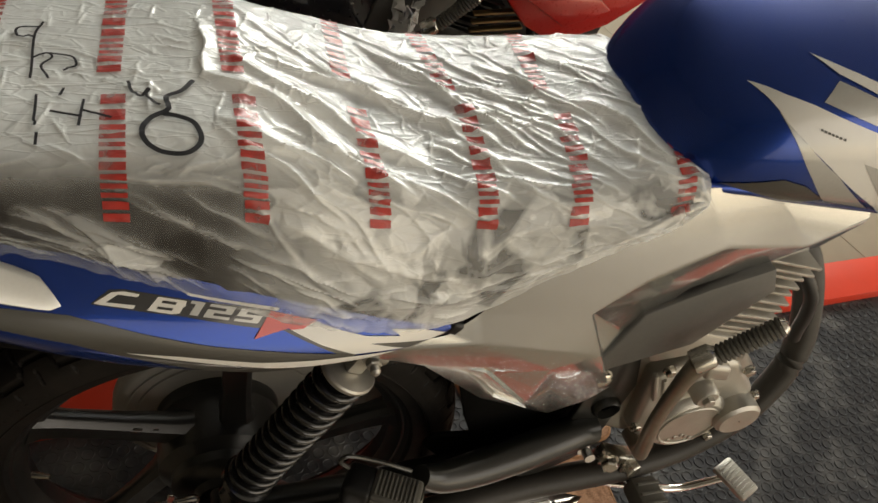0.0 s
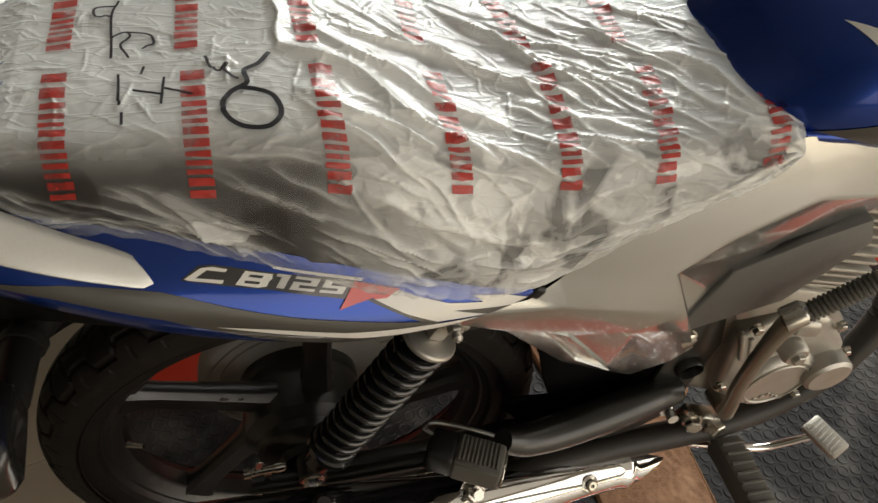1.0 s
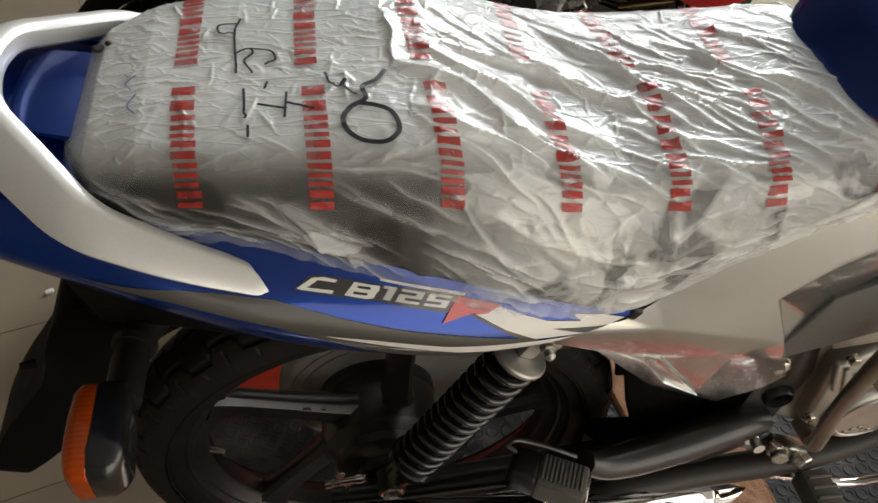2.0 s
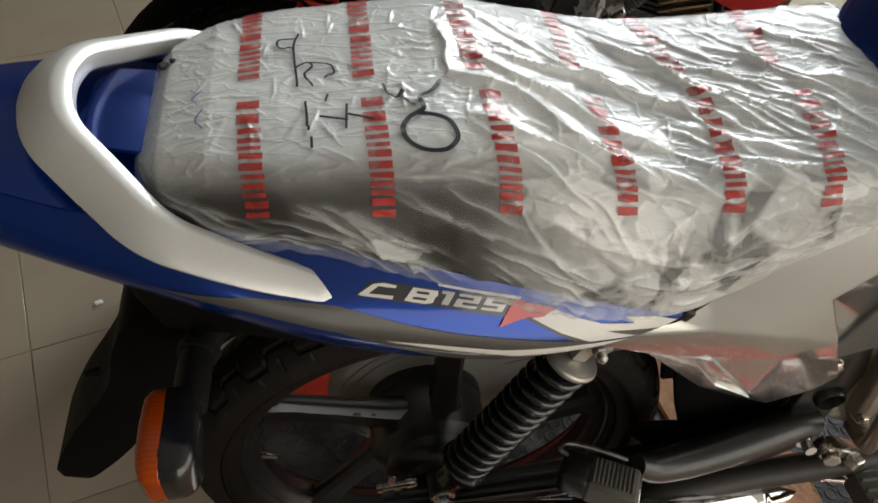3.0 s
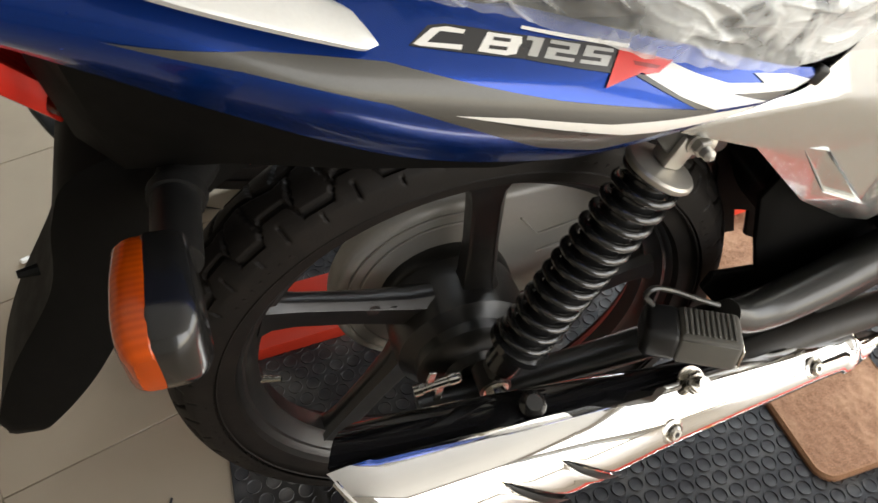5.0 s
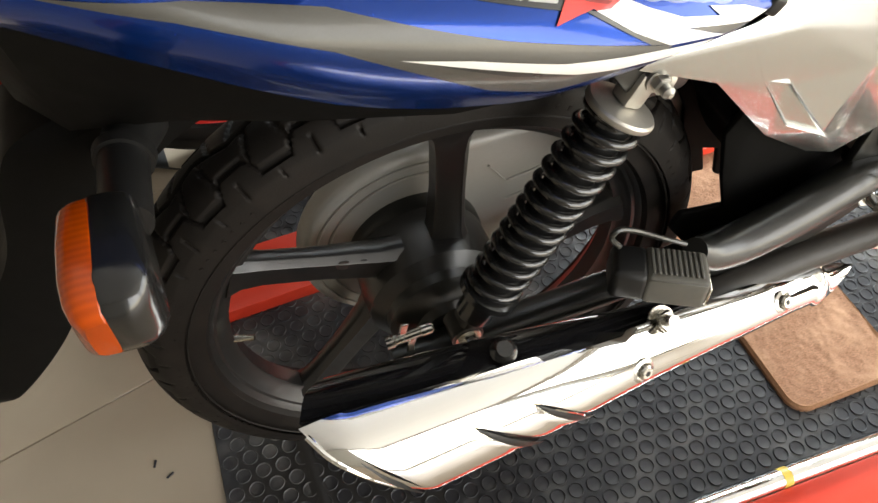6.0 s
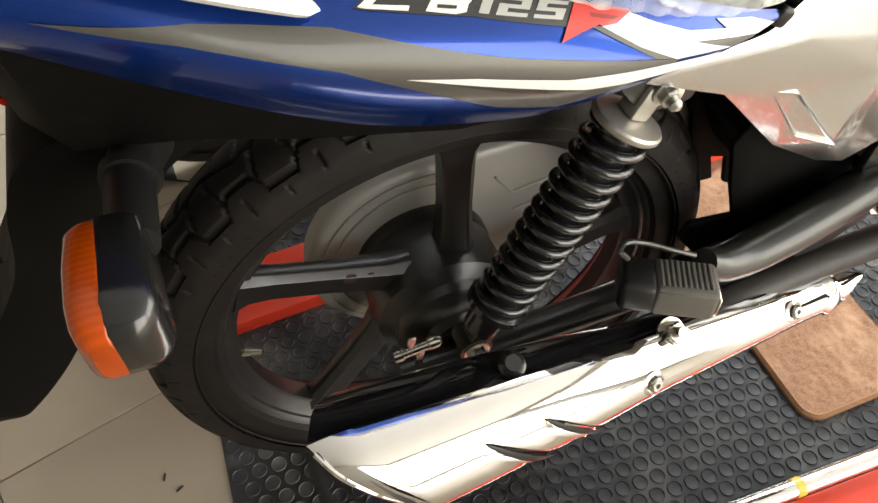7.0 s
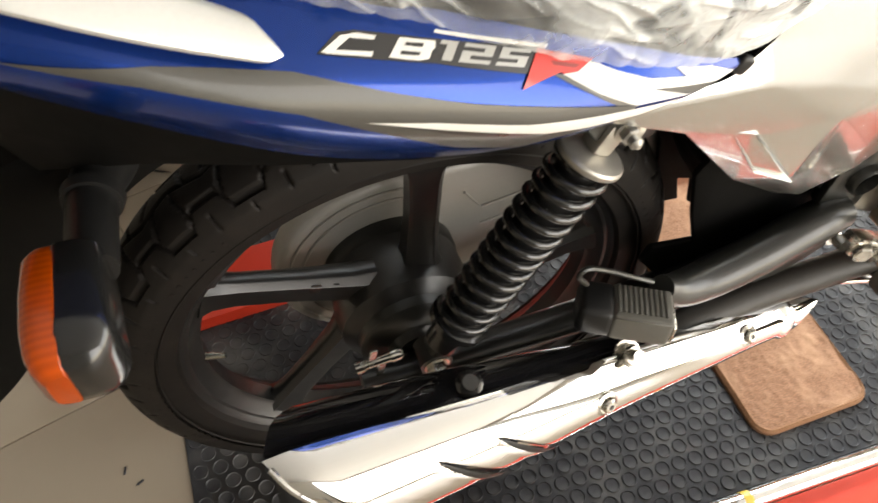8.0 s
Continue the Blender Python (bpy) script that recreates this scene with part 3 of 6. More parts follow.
def carpet(m, w, d, label):
    """a small pile carpet with rounded corners and a stitched edge"""
    def outline(inset, r=0.03, n=6):
        pts = []
        for cx, cy, a0 in ((w / 2 - r, d / 2 - r, 0), (-w / 2 + r, d / 2 - r, 90), (-w / 2 + r, -d / 2 + r, 180), (w / 2 - r, -d / 2 + r, 270)):
            for k in range(n + 1):
                a = radians(a0 + 90 * k / n)
                pts.append((cx + (r - inset) * math.cos(a), cy + (r - inset) * math.sin(a)))
        return pts
    root = thing("floor_carpet", label, "carpet", "small brown carpets")
    root.matrix_world = m
    nx, ny = 90, 60
    bm = bmesh.new()
    rows = []
    for i in range(nx):
        x = -w / 2 + 0.005 + (w - 0.01) * i / (nx - 1)
        rows.append([])
        for j in range(ny):
            y = -d / 2 + 0.005 + (d - 0.01) * j / (ny - 1)
            ax, ay = abs(x) - (w / 2 - 0.03), abs(y) - (d / 2 - 0.03)
            px, py = x, y
            if ax > 0 and ay > 0 and math.hypot(ax, ay) > 0.026:
                s = 0.026 / math.hypot(ax, ay)
                px, py = math.copysign(w / 2 - 0.03 + ax * s, x), math.copysign(d / 2 - 0.03 + ay * s, y)
            z = 0.0085 + 0.0022 * noise.noise(Vector((x * 90, y * 160, 1))) + 0.0014 * noise.noise(Vector((x * 30, y * 22, 5)))
            rows[-1].append((px, py, z))
    part("carpet_face", skin(rows, bm=bm), CARPET, root, "worn brown pile")
    ring = outline(0.0)
    rr = []
    for k in range(len(ring) + 1):
        x, y = ring[k % len(ring)]
        x2, y2 = outline(0.008)[k % len(ring)]
        rr.append([(x, y, 0.0), (x, y, 0.006), ((x + x2) / 2, (y + y2) / 2, 0.0105), (x2, y2, 0.007)])
    part("stitched_edge", skin(rr), CARPEDGE, root, "stitched brown edge")
    return root


carpet(pose(0.578, -0.062, 0.0042, 0, 0, 2), 0.205, 0.25, "small worn brown carpet lying on the rubber mat")
carpet(pose(0.585, 0.205, 0.0042, 0, 0, 10), 0.26, 0.27, "small worn brown carpet lying on the rubber mat under the engine")

# ---- the motorcycle ----
AXLE = (-0.006, 0.0, 0.311)
TYRE_R = 0.3005


def mirror(points):
    return [(x, -y, z) for x, y, z in points]


def join(*bms):
    out = bmesh.new()
    for b in bms:
        me = bpy.data.meshes.new("tmp")
        b.to_mesh(me)
        b.free()
        out.from_mesh(me)
        bpy.data.meshes.remove(me)
    return out


def thick(bm, t):
    bmesh.ops.recalc_face_normals(bm, faces=bm.faces)
    bmesh.ops.solidify(bm, geom=bm.faces[:], thickness=t)
    return bm


def tyre_profile(R=0.309, rim=0.240, w=0.047):
    """round tyre section, outer radius R, bead at rim"""
    pts = []
    h = R - rim
    for k in range(25):
        a = math.pi * (k / 24)
        c, s = math.cos(a), math.sin(a)
        pts.append((rim + h * (abs(s) ** 0.75), -w * c * (0.78 + 0.22 * math.sin(a)) if abs(c) > 1e-9 else 0.0))
    return pts + [(rim - 0.006, 0.026), (rim - 0.006, -0.026)]


def tread(R=0.309, n=26, per=40, across=96):
    """road tread: shoulders cut by a stepped zigzag groove, slanting cross grooves, a zigzag middle groove and short sipes"""
    u, y = np.meshgrid(np.arange(n * per) / per, np.linspace(-0.0462, 0.0462, across), indexing="ij")
    side = np.where(y < 0, 0.0, 0.5)
    p, ay = (u + side) % 1.0, np.abs(y)
    step = np.interp(p, [0, 0.28, 0.40, 0.80, 0.92, 1.0], [0.0215, 0.0215, 0.0335, 0.0335, 0.0215, 0.0215])
    groove = np.abs(ay - step) / 0.0021
    arc = 2 * math.pi * R / n
    for at, lean in ((0.34, 0.10), (0.86, -0.08)):
        cross = np.abs((p - at - lean * (0.026 - ay) / 0.02 + 0.5) % 1.0 - 0.5) * arc / 0.0019
        groove = np.minimum(groove, np.where(ay < 0.028, cross, 9))
    groove = np.minimum(groove, np.abs(y - np.interp(u % 1.0, [0, 0.5, 1.0], [-0.004, 0.004, -0.004])) / 0.0018)
    sipe = np.maximum(np.abs((p - 0.12 + 0.5) % 1.0 - 0.5) * arc / 0.0012, np.abs(ay - 0.036) / 0.0042)
    groove = np.minimum(groove, sipe)
    groove = np.minimum(groove, np.maximum(np.abs((p - 0.60 + 0.5) % 1.0 - 0.5) * arc / 0.0010, np.abs(ay - 0.0400) / 0.0016))
    lift = 0.0004 + 0.0031 * np.clip((groove - 0.8) / 0.5, 0, 1) * np.clip((0.0466 - ay) / 0.006, 0, 1)
    r = 0.240 + (R - 0.240) * np.sqrt(np.clip(1 - (y / 0.0475) ** 2, 0, 1)) ** 0.75 + lift
    a = 2 * math.pi * u / n
    pts = np.stack([AXLE[0] + r * np.cos(a), y * (1 + lift / 0.06), AXLE[2] + r * np.sin(a)], -1)
    return skin(list(pts) + [pts[0]])


def spoke_mesh(rim_at, hub_at, wide=0.0165):
    """one cast spoke: a tapered beam with a narrow lit flange, a chamfer and a deep side web"""
    rim, hub = radians(rim_at), radians(hub_at)
    start, end = np.array((0.060 * math.cos(hub), 0, 0.060 * math.sin(hub))), np.array((0.222 * math.cos(rim), 0, 0.222 * math.sin(rim)))
    u = (end - start) / np.linalg.norm(end - start)
    v = np.array((-u[2], 0, u[0]))
    if v[2] > 0:
        v = -v
    rows = []
    for f, hw, hd in ((0.0, 1.45, 0.018), (0.14, 1.08, 0.016), (0.45, 0.96, 0.0135), (0.8, 1.0, 0.013), (0.92, 1.15, 0.015), (1.0, 1.6, 0.019)):
        c = np.array(AXLE) + start + (end - start) * f
        rows.append([c + v * (s * hw * wide) + np.array((0, d * hd, 0)) for s, d in
                     ((-1, -0.42), (-0.94, -0.52), (-0.60, -0.98), (-0.45, -0.90), (0.72, -0.86), (1, -0.72), (1, 0.72), (0.72, 0.86), (-0.45, 0.90), (-0.60, 0.98), (-0.94, 0.52), (-1, 0.42))])
    return skin(rows, closed=True, caps=True)


def rear_wheel(root, full=True):
    w = part("rear_wheel", lathe([(0.240, -0.033), (0.2435, -0.0335), (0.2435, -0.030), (0.236, -0.026), (0.228, -0.024), (0.220, -0.012), (0.214, -0.010), (0.214, 0.010), (0.220, 0.012),
                                         (0.228, 0.024), (0.236, 0.026), (0.2435, 0.030), (0.2435, 0.0335), (0.240, 0.033), (0.233, 0.028), (0.224, 0.010), (0.224, -0.010), (0.233, -0.028)], AXLE, "y", 96),
             WHEELBLK, root, "black cast wheel rim")
    part("tyre", lathe(tyre_profile(TYRE_R), AXLE, "y", 96), RUBBER, w, "black rubber tyre with moulded lettering lines")
    part("tread", tread(TYRE_R), RUBBER, w, "tread with stepped zigzag grooves", angle=60)
    for k in range(5):
        part("spoke", spoke_mesh(*((86, 74), (155, 128), (228, 204), (300, 278), (12, -6))[k]), WHEELBLK, w)
    if full:
        for x, z, r in ((-0.100, 0.381, 0.0075), (-0.080, 0.378, 0.005)):
            part("casting_mark", disc([(r, 0), (r, 0.0012), (r * 0.7, 0.0016)], (x, -0.0115, z), (x, -0.2, z), 14), WHEELBLK, w)
    part("hub", lathe([(0.012, -0.055), (0.040, -0.055), (0.048, -0.050), (0.066, -0.036), (0.074, -0.030), (0.076, 0.0), (0.074, 0.032), (0.05, 0.05), (0.012, 0.05)], AXLE, "y", 48), WHEELBLK, w)
    part("brake_drum_cover", lathe([(0.012, -0.070), (0.028, -0.070), (0.034, -0.062), (0.052, -0.058), (0.060, -0.052), (0.060, -0.034), (0.012, -0.034)], AXLE, "y", 48), BLACKSATIN, w)
    if full:
        part("valve", tube([(-0.222, -0.006, 0.298), (-0.200, -0.014, 0.302)], [0.0045, 0.003], 10), STEEL, w, "short metal tyre valve")
        line = bmesh.new()
        for r in (0.258, 0.274):
            lathe([(r - 0.0012, 0), (r, -0.0011), (r + 0.0012, 0)], (AXLE[0], -0.0445 + (r - 0.258) * 0.12, AXLE[2]), "y", 96, bm=line, closed=False)
        part("sidewall_line", line, RUBBER, w)
        rnd = random.Random(4)
        for a0, cnt, r in ((128, 7, 0.266), (152, 6, 0.265), (176, 7, 0.265), (200, 5, 0.265), (60, 6, 0.266), (232, 6, 0.266), (20, 6, 0.266)):
            for k in range(cnt):
                a = radians(a0 + 2.6 * k)
                part("sidewall_mark", block((0.0028, 0.0016, 0.009), Matrix.Translation((AXLE[0] + r * math.cos(a), -0.0452, AXLE[2] + r * math.sin(a))) @ pose(0, 0, 0, 0, 90 - math.degrees(a) + rnd.uniform(-14, 14), 0)), RUBBER, w)
    return w


def shock(root, side, spring_mat, back=0.0):
    """rear suspension unit from its lower eye to its upper eye"""
    top, low = Vector((0.116, side * 0.099, 0.634)), Vector((-0.007, side * 0.101, 0.358))
    if back:
        top, low = Vector((0.116 - 0.55 * back, side * 0.125, 0.752)), Vector((0.041 - back, side * 0.120, 0.470))
    way = (top - low).normalized()
    ln = (top - low).length
    s = part("shock_absorber", disc([(0.0178, 0.0), (0.0178, ln - 0.055)], low + way * 0.022, top, 20), BLACKGL, root, "rear shock absorber")
    turns, n = 13.5, 330
    z0, z1 = 0.062, ln - 0.034
    pts = []
    for k in range(n):
        f = k / (n - 1)
        g = f + 0.012 * math.sin(2 * math.pi * f)
        a = 2 * math.pi * turns * f
        pts.append((0.0228 * math.cos(a), 0.0228 * math.sin(a), z0 + (z1 - z0) * g))
    part("spring", along(tube(pts, 0.0041, 12, up=(0.02, 0.01, 1)), low, top), spring_mat, s, "painted coil spring")
    part("spring_seat", disc([(0.026, 0.050), (0.029, 0.053), (0.029, 0.060), (0.022, 0.063)], low, top, 32), BLACKGL, s)
    part("top_cap", disc([(0.025, ln - 0.037), (0.0278, ln - 0.036), (0.0288, ln - 0.0345), (0.0288, ln - 0.0315), (0.0272, ln - 0.0295), (0.016, ln - 0.0270), (0.010, ln - 0.0265)], low, top, 48), ALLOY if spring_mat is not REDSPRING else BLACKGL, s, "bare metal cap")
    part("clevis", along(join(block((0.021, 0.018, 0.030), pose(0, 0, ln - 0.012), 0.004), disc([(0.0115, -0.010), (0.0115, 0.010)], (0, -0.011, ln + 0.0), (0, 0.011, ln), 20)), low, top), ALLOY, s, "bare metal fork eye")
    part("lower_eye", join(block((0.026, 0.024, 0.055), Matrix.Translation(low + way * 0.018) @ way.to_track_quat("Z", "Y").to_matrix().to_4x4(), 0.005), disc([(0.016, -0.013), (0.016, 0.013)], low, low + Vector((0, -1, 0)), 20)), BLACKSATIN, s)
    part("upper_bolt", join(hexnut(top + Vector((0.004, side * 0.012, 0)), (0, side, 0), 0.0075, 0.008, 0.010), disc([(0.005, 0), (0.005, 0.006), (0.002, 0.009)], top + Vector((0.004, side * 0.02, 0)), top + Vector((0.004, side * 0.05, 0)), 12)), ALLOY, s, "bright domed nut")
    part("lower_bolt", hexnut(low + Vector((0, side * 0.014, 0)), (0, side, 0), 0.0105, 0.012, 0.013), STEEL, s)
    return s


def tail_cowl(root, paint, right=True):
    rows = cowl_rows()
    if not right:
        rows = [[(x, -y, z) for x, y, z in r] for r in rows]
    ob = part("side_cowl", thick(skin(rows), 0.003), paint, root, "glossy painted side cowl")
    return ob


def grab_rail(root):
    half = [(-0.124, -0.1375, 0.778), (-0.180, -0.134, 0.803), (-0.236, -0.122, 0.826), (-0.307, -0.047, 0.858), (-0.316, 0.0, 0.863)]
    run = np.array(half + mirror(half[-2::-1]))
    dist = np.concatenate([[0], np.cumsum(np.linalg.norm(np.diff(run, axis=0), axis=1))])
    line = np.stack([np.interp(np.linspace(0, dist[-1], 121), dist, run[:, k]) for k in range(3)], 1)
    # straight arms with rounded bends
    line[4:-4] = np.stack([np.convolve(line[:, k], np.ones(9) / 9, "valid") for k in range(3)], 1)
    wid = np.interp(np.abs(np.linspace(-1, 1, 121)), [0, 0.35, 0.7, 0.88, 0.975, 0.99, 1.0], [0.0205, 0.0195, 0.0165, 0.0140, 0.0115, 0.0100, 0.0065])
    tang = np.gradient(line, axis=0)
    rows = []
    for k, (p, t, w) in enumerate(zip(line, tang, wid)):
        t = t / np.linalg.norm(t)
        # the ends are cut aslant, longest at the outer lower edge
        slant = max(0.0, abs(k - 60) / 60 - 0.9) / 0.1 * 0.008 * (-1 if k < 60 else 1)
        out = np.cross((0, 0, 1.0), t)
        out /= np.linalg.norm(out)
        upv = np.cross(t, out)
        h = 0.50 * w
        sec = [(-1.0, 0.1), (-0.94, 0.58), (-0.76, 0.90), (-0.40, 1.05), (-0.24, 1.00), (0.30, 0.46), (0.92, -0.30), (1.0, -0.55), (0.9, -0.95), (-0.7, -1.0), (-0.95, -0.6)]
        sgn = 1.0
        if np.dot(out, p - np.array((-0.15, 0, p[2]))) < 0:
            sgn = -1.0
        rows.append([p + sgn * out * (a * w) + upv * (b * h) + t * slant * (a - 0.4) for a, b in sec])
    g = part("grab_rail", skin(rows, closed=True, caps=True), RAILMAT, root, "satin silver cast grab rail round the seat's back", angle=30)
    return g


def turn_signal(root, side):
    """indicator on a short stem; the amber lens faces back"""
    y = lambda v: side * v
    stem = part("turn_signal", tube([(-0.225, y(0.060), 0.650), (-0.236, y(0.095), 0.654), (-0.239, y(0.152), 0.658)], [0.018, 0.0150, 0.0145], 20, 12), BLACKPL, root, "black turn signal on a rubber stem", )
    part("stem_collar", tube([(-0.2355, y(0.093), 0.654), (-0.2365, y(0.100), 0.6545)], [0.0185, 0.0175], 24), BLACKPL, stem)
    rows = []
    for yy, s, e in ((0.143, 0.55, 0.0), (0.1445, 0.80, 0.0), (0.149, 0.93, 0.0), (0.170, 0.97, 0.02), (0.196, 1.0, 0.05), (0.204, 1.0, 0.06), (0.2085, 0.94, 0.07), (0.214, 0.86, 0.05), (0.219, 0.70, 0.02), (0.2215, 0.40, 0.0)):
        sec = []
        for a in np.linspace(0, 2 * math.pi, 40, endpoint=False):
            c, d = math.cos(a), math.sin(a)
            sx = math.copysign(abs(c) ** 0.42, c) * 0.0262 * s * (0.87 + e)
            sz = math.copysign(abs(d) ** 0.42, d) * 0.0272 * s
            sec.append((-0.2510 + sx * (1.0 if c > 0 else 0.15), y(yy), 0.657 + sz * 0.97))
        rows.append(sec)
    part("housing", skin(rows, closed=True, caps=True), BLACKGL, stem, "black boxy lamp housing with rounded edges")
    rows = []
    for yy, s in ((0.1435, 0.55), (0.146, 0.80), (0.153, 0.95), (0.175, 1.02), (0.197, 1.02), (0.209, 0.95), (0.217, 0.80), (0.222, 0.52)):
        sec = []
        for a in np.linspace(0, 2 * math.pi, 40, endpoint=False):
            c, d = math.cos(a), math.sin(a)
            sx = math.copysign(abs(c) ** 0.5, c)
            sz = math.copysign(abs(d) ** 0.5, d) * 0.0270 * s
            sec.append((-0.2535 + (sx * 0.002 if c > 0 else sx * 0.0185 * s), y(yy), 0.657 + sz * 0.97))
        rows.append(sec)
    part("lens", skin(rows, closed=True, caps=True), AMBER, stem, "amber ribbed lens")
    return stem


def rear_fender(root):
    outer = spline([(-0.02, 0.668), (-0.12, 0.672), (-0.22, 0.668), (-0.295, 0.648), (-0.322, 0.610), (-0.345, 0.540), (-0.400, 0.455), (-0.436, 0.385), (-0.447, 0.340)], 48)
    inner = spline([(-0.02, 0.652), (-0.10, 0.660), (-0.17, 0.652), (-0.222, 0.622), (-0.262, 0.570), (-0.300, 0.505), (-0.345, 0.432), (-0.395, 0.372), (-0.440, 0.335)], 48)
    wid = np.interp(np.linspace(0, 1, 48), [0, 0.35, 0.55, 0.7, 0.9, 1], [0.066, 0.066, 0.064, 0.058, 0.050, 0.030])
    rows = []
    for (xo, zo), (xi, zi), w in zip(outer, inner, wid):
        rows.append([(xi, -w, zi), (xi + 0.75 * (xo - xi), -w * 0.98, zi + 0.75 * (zo - zi)), (xo, -w * 0.82, zo), (xo, w * 0.82, zo), (xi + 0.75 * (xo - xi), w * 0.98, zi + 0.75 * (zo - zi)), (xi, w, zi)])
    f = part("rear_fender", thick(skin(rows), 0.003), FENDBLK, root, "matt black plastic rear mudguard")
    for s in (-1, 1):
        part("under_cowl", thick(skin([[(-0.305, s * 0.040, 0.772), (-0.298, s * 0.044, 0.72), (-0.290, s * 0.042, 0.668)], [(-0.272, s * 0.098, 0.760), (-0.268, s * 0.086, 0.71), (-0.262, s * 0.075, 0.664)],
                                       [(-0.21, s * 0.114, 0.737), (-0.205, s * 0.102, 0.69), (-0.20, s * 0.090, 0.668)], [(-0.14, s * 0.120, 0.701), (-0.135, s * 0.110, 0.675), (-0.13, s * 0.098, 0.655)],
                                       [(-0.03, s * 0.118, 0.662), (-0.03, s * 0.108, 0.648), (-0.03, s * 0.099, 0.634)], [(0.05, s * 0.116, 0.656), (0.05, s * 0.108, 0.646), (0.05, s * 0.10, 0.634)]]), 0.003), FENDBLK, f)
    part("reflector_stud", tube([(-0.352, -0.03, 0.545), (-0.366, -0.034, 0.547)], [0.005, 0.003], 8), FENDBLK, f)
    return f


def tail_light(root):
    rows = []
    for x, w, z0, z1 in ((-0.295, 0.034, 0.670, 0.700), (-0.325, 0.043, 0.708, 0.740), (-0.352, 0.042, 0.742, 0.772), (-0.380, 0.035, 0.770, 0.792), (-0.405, 0.020, 0.782, 0.798)):
        rows.append([(x, -w, z1), (x - 0.006, -w * 1.02, (z0 + z1) / 2), (x - 0.002, -w * 0.85, z0), (x - 0.004, 0, z0 - 0.008), (x - 0.002, w * 0.85, z0), (x - 0.006, w * 1.02, (z0 + z1) / 2), (x, w, z1)])
    part("tail_light", thick(skin([spline(r, 25) for r in rows]), 0.003), REDLENS, root, "red tail lamp lens under the tail")


def top_cowl(root, paint):
    """the painted tail between the two side cowls, behind the seat"""
    rows = []
    for x, w, z in ((-0.20, 0.106, 0.797), (-0.25, 0.100, 0.819), (-0.30, 0.092, 0.831), (-0.36, 0.072, 0.838), (-0.42, 0.051, 0.843), (-0.47, 0.033, 0.844)):
        rows.append([(x, w * s, z + 0.010 * (1 - s * s) - 0.004) for s in np.linspace(-1, 1, 17)])
    part("tail_top", thick(skin(rows), 0.003), paint, root, "glossy painted tail top")
    rows = []
    for x, w, z in ((-0.215, 0.045, 0.822), (-0.25, 0.050, 0.838), (-0.275, 0.048, 0.842), (-0.292, 0.040, 0.838)):
        rows.append([(x, w * s, z + 0.004 * (1 - s * s)) for s in np.linspace(-1, 1, 9)])
    part("tail_pad", thick(skin(rows), 0.004), paint, root)


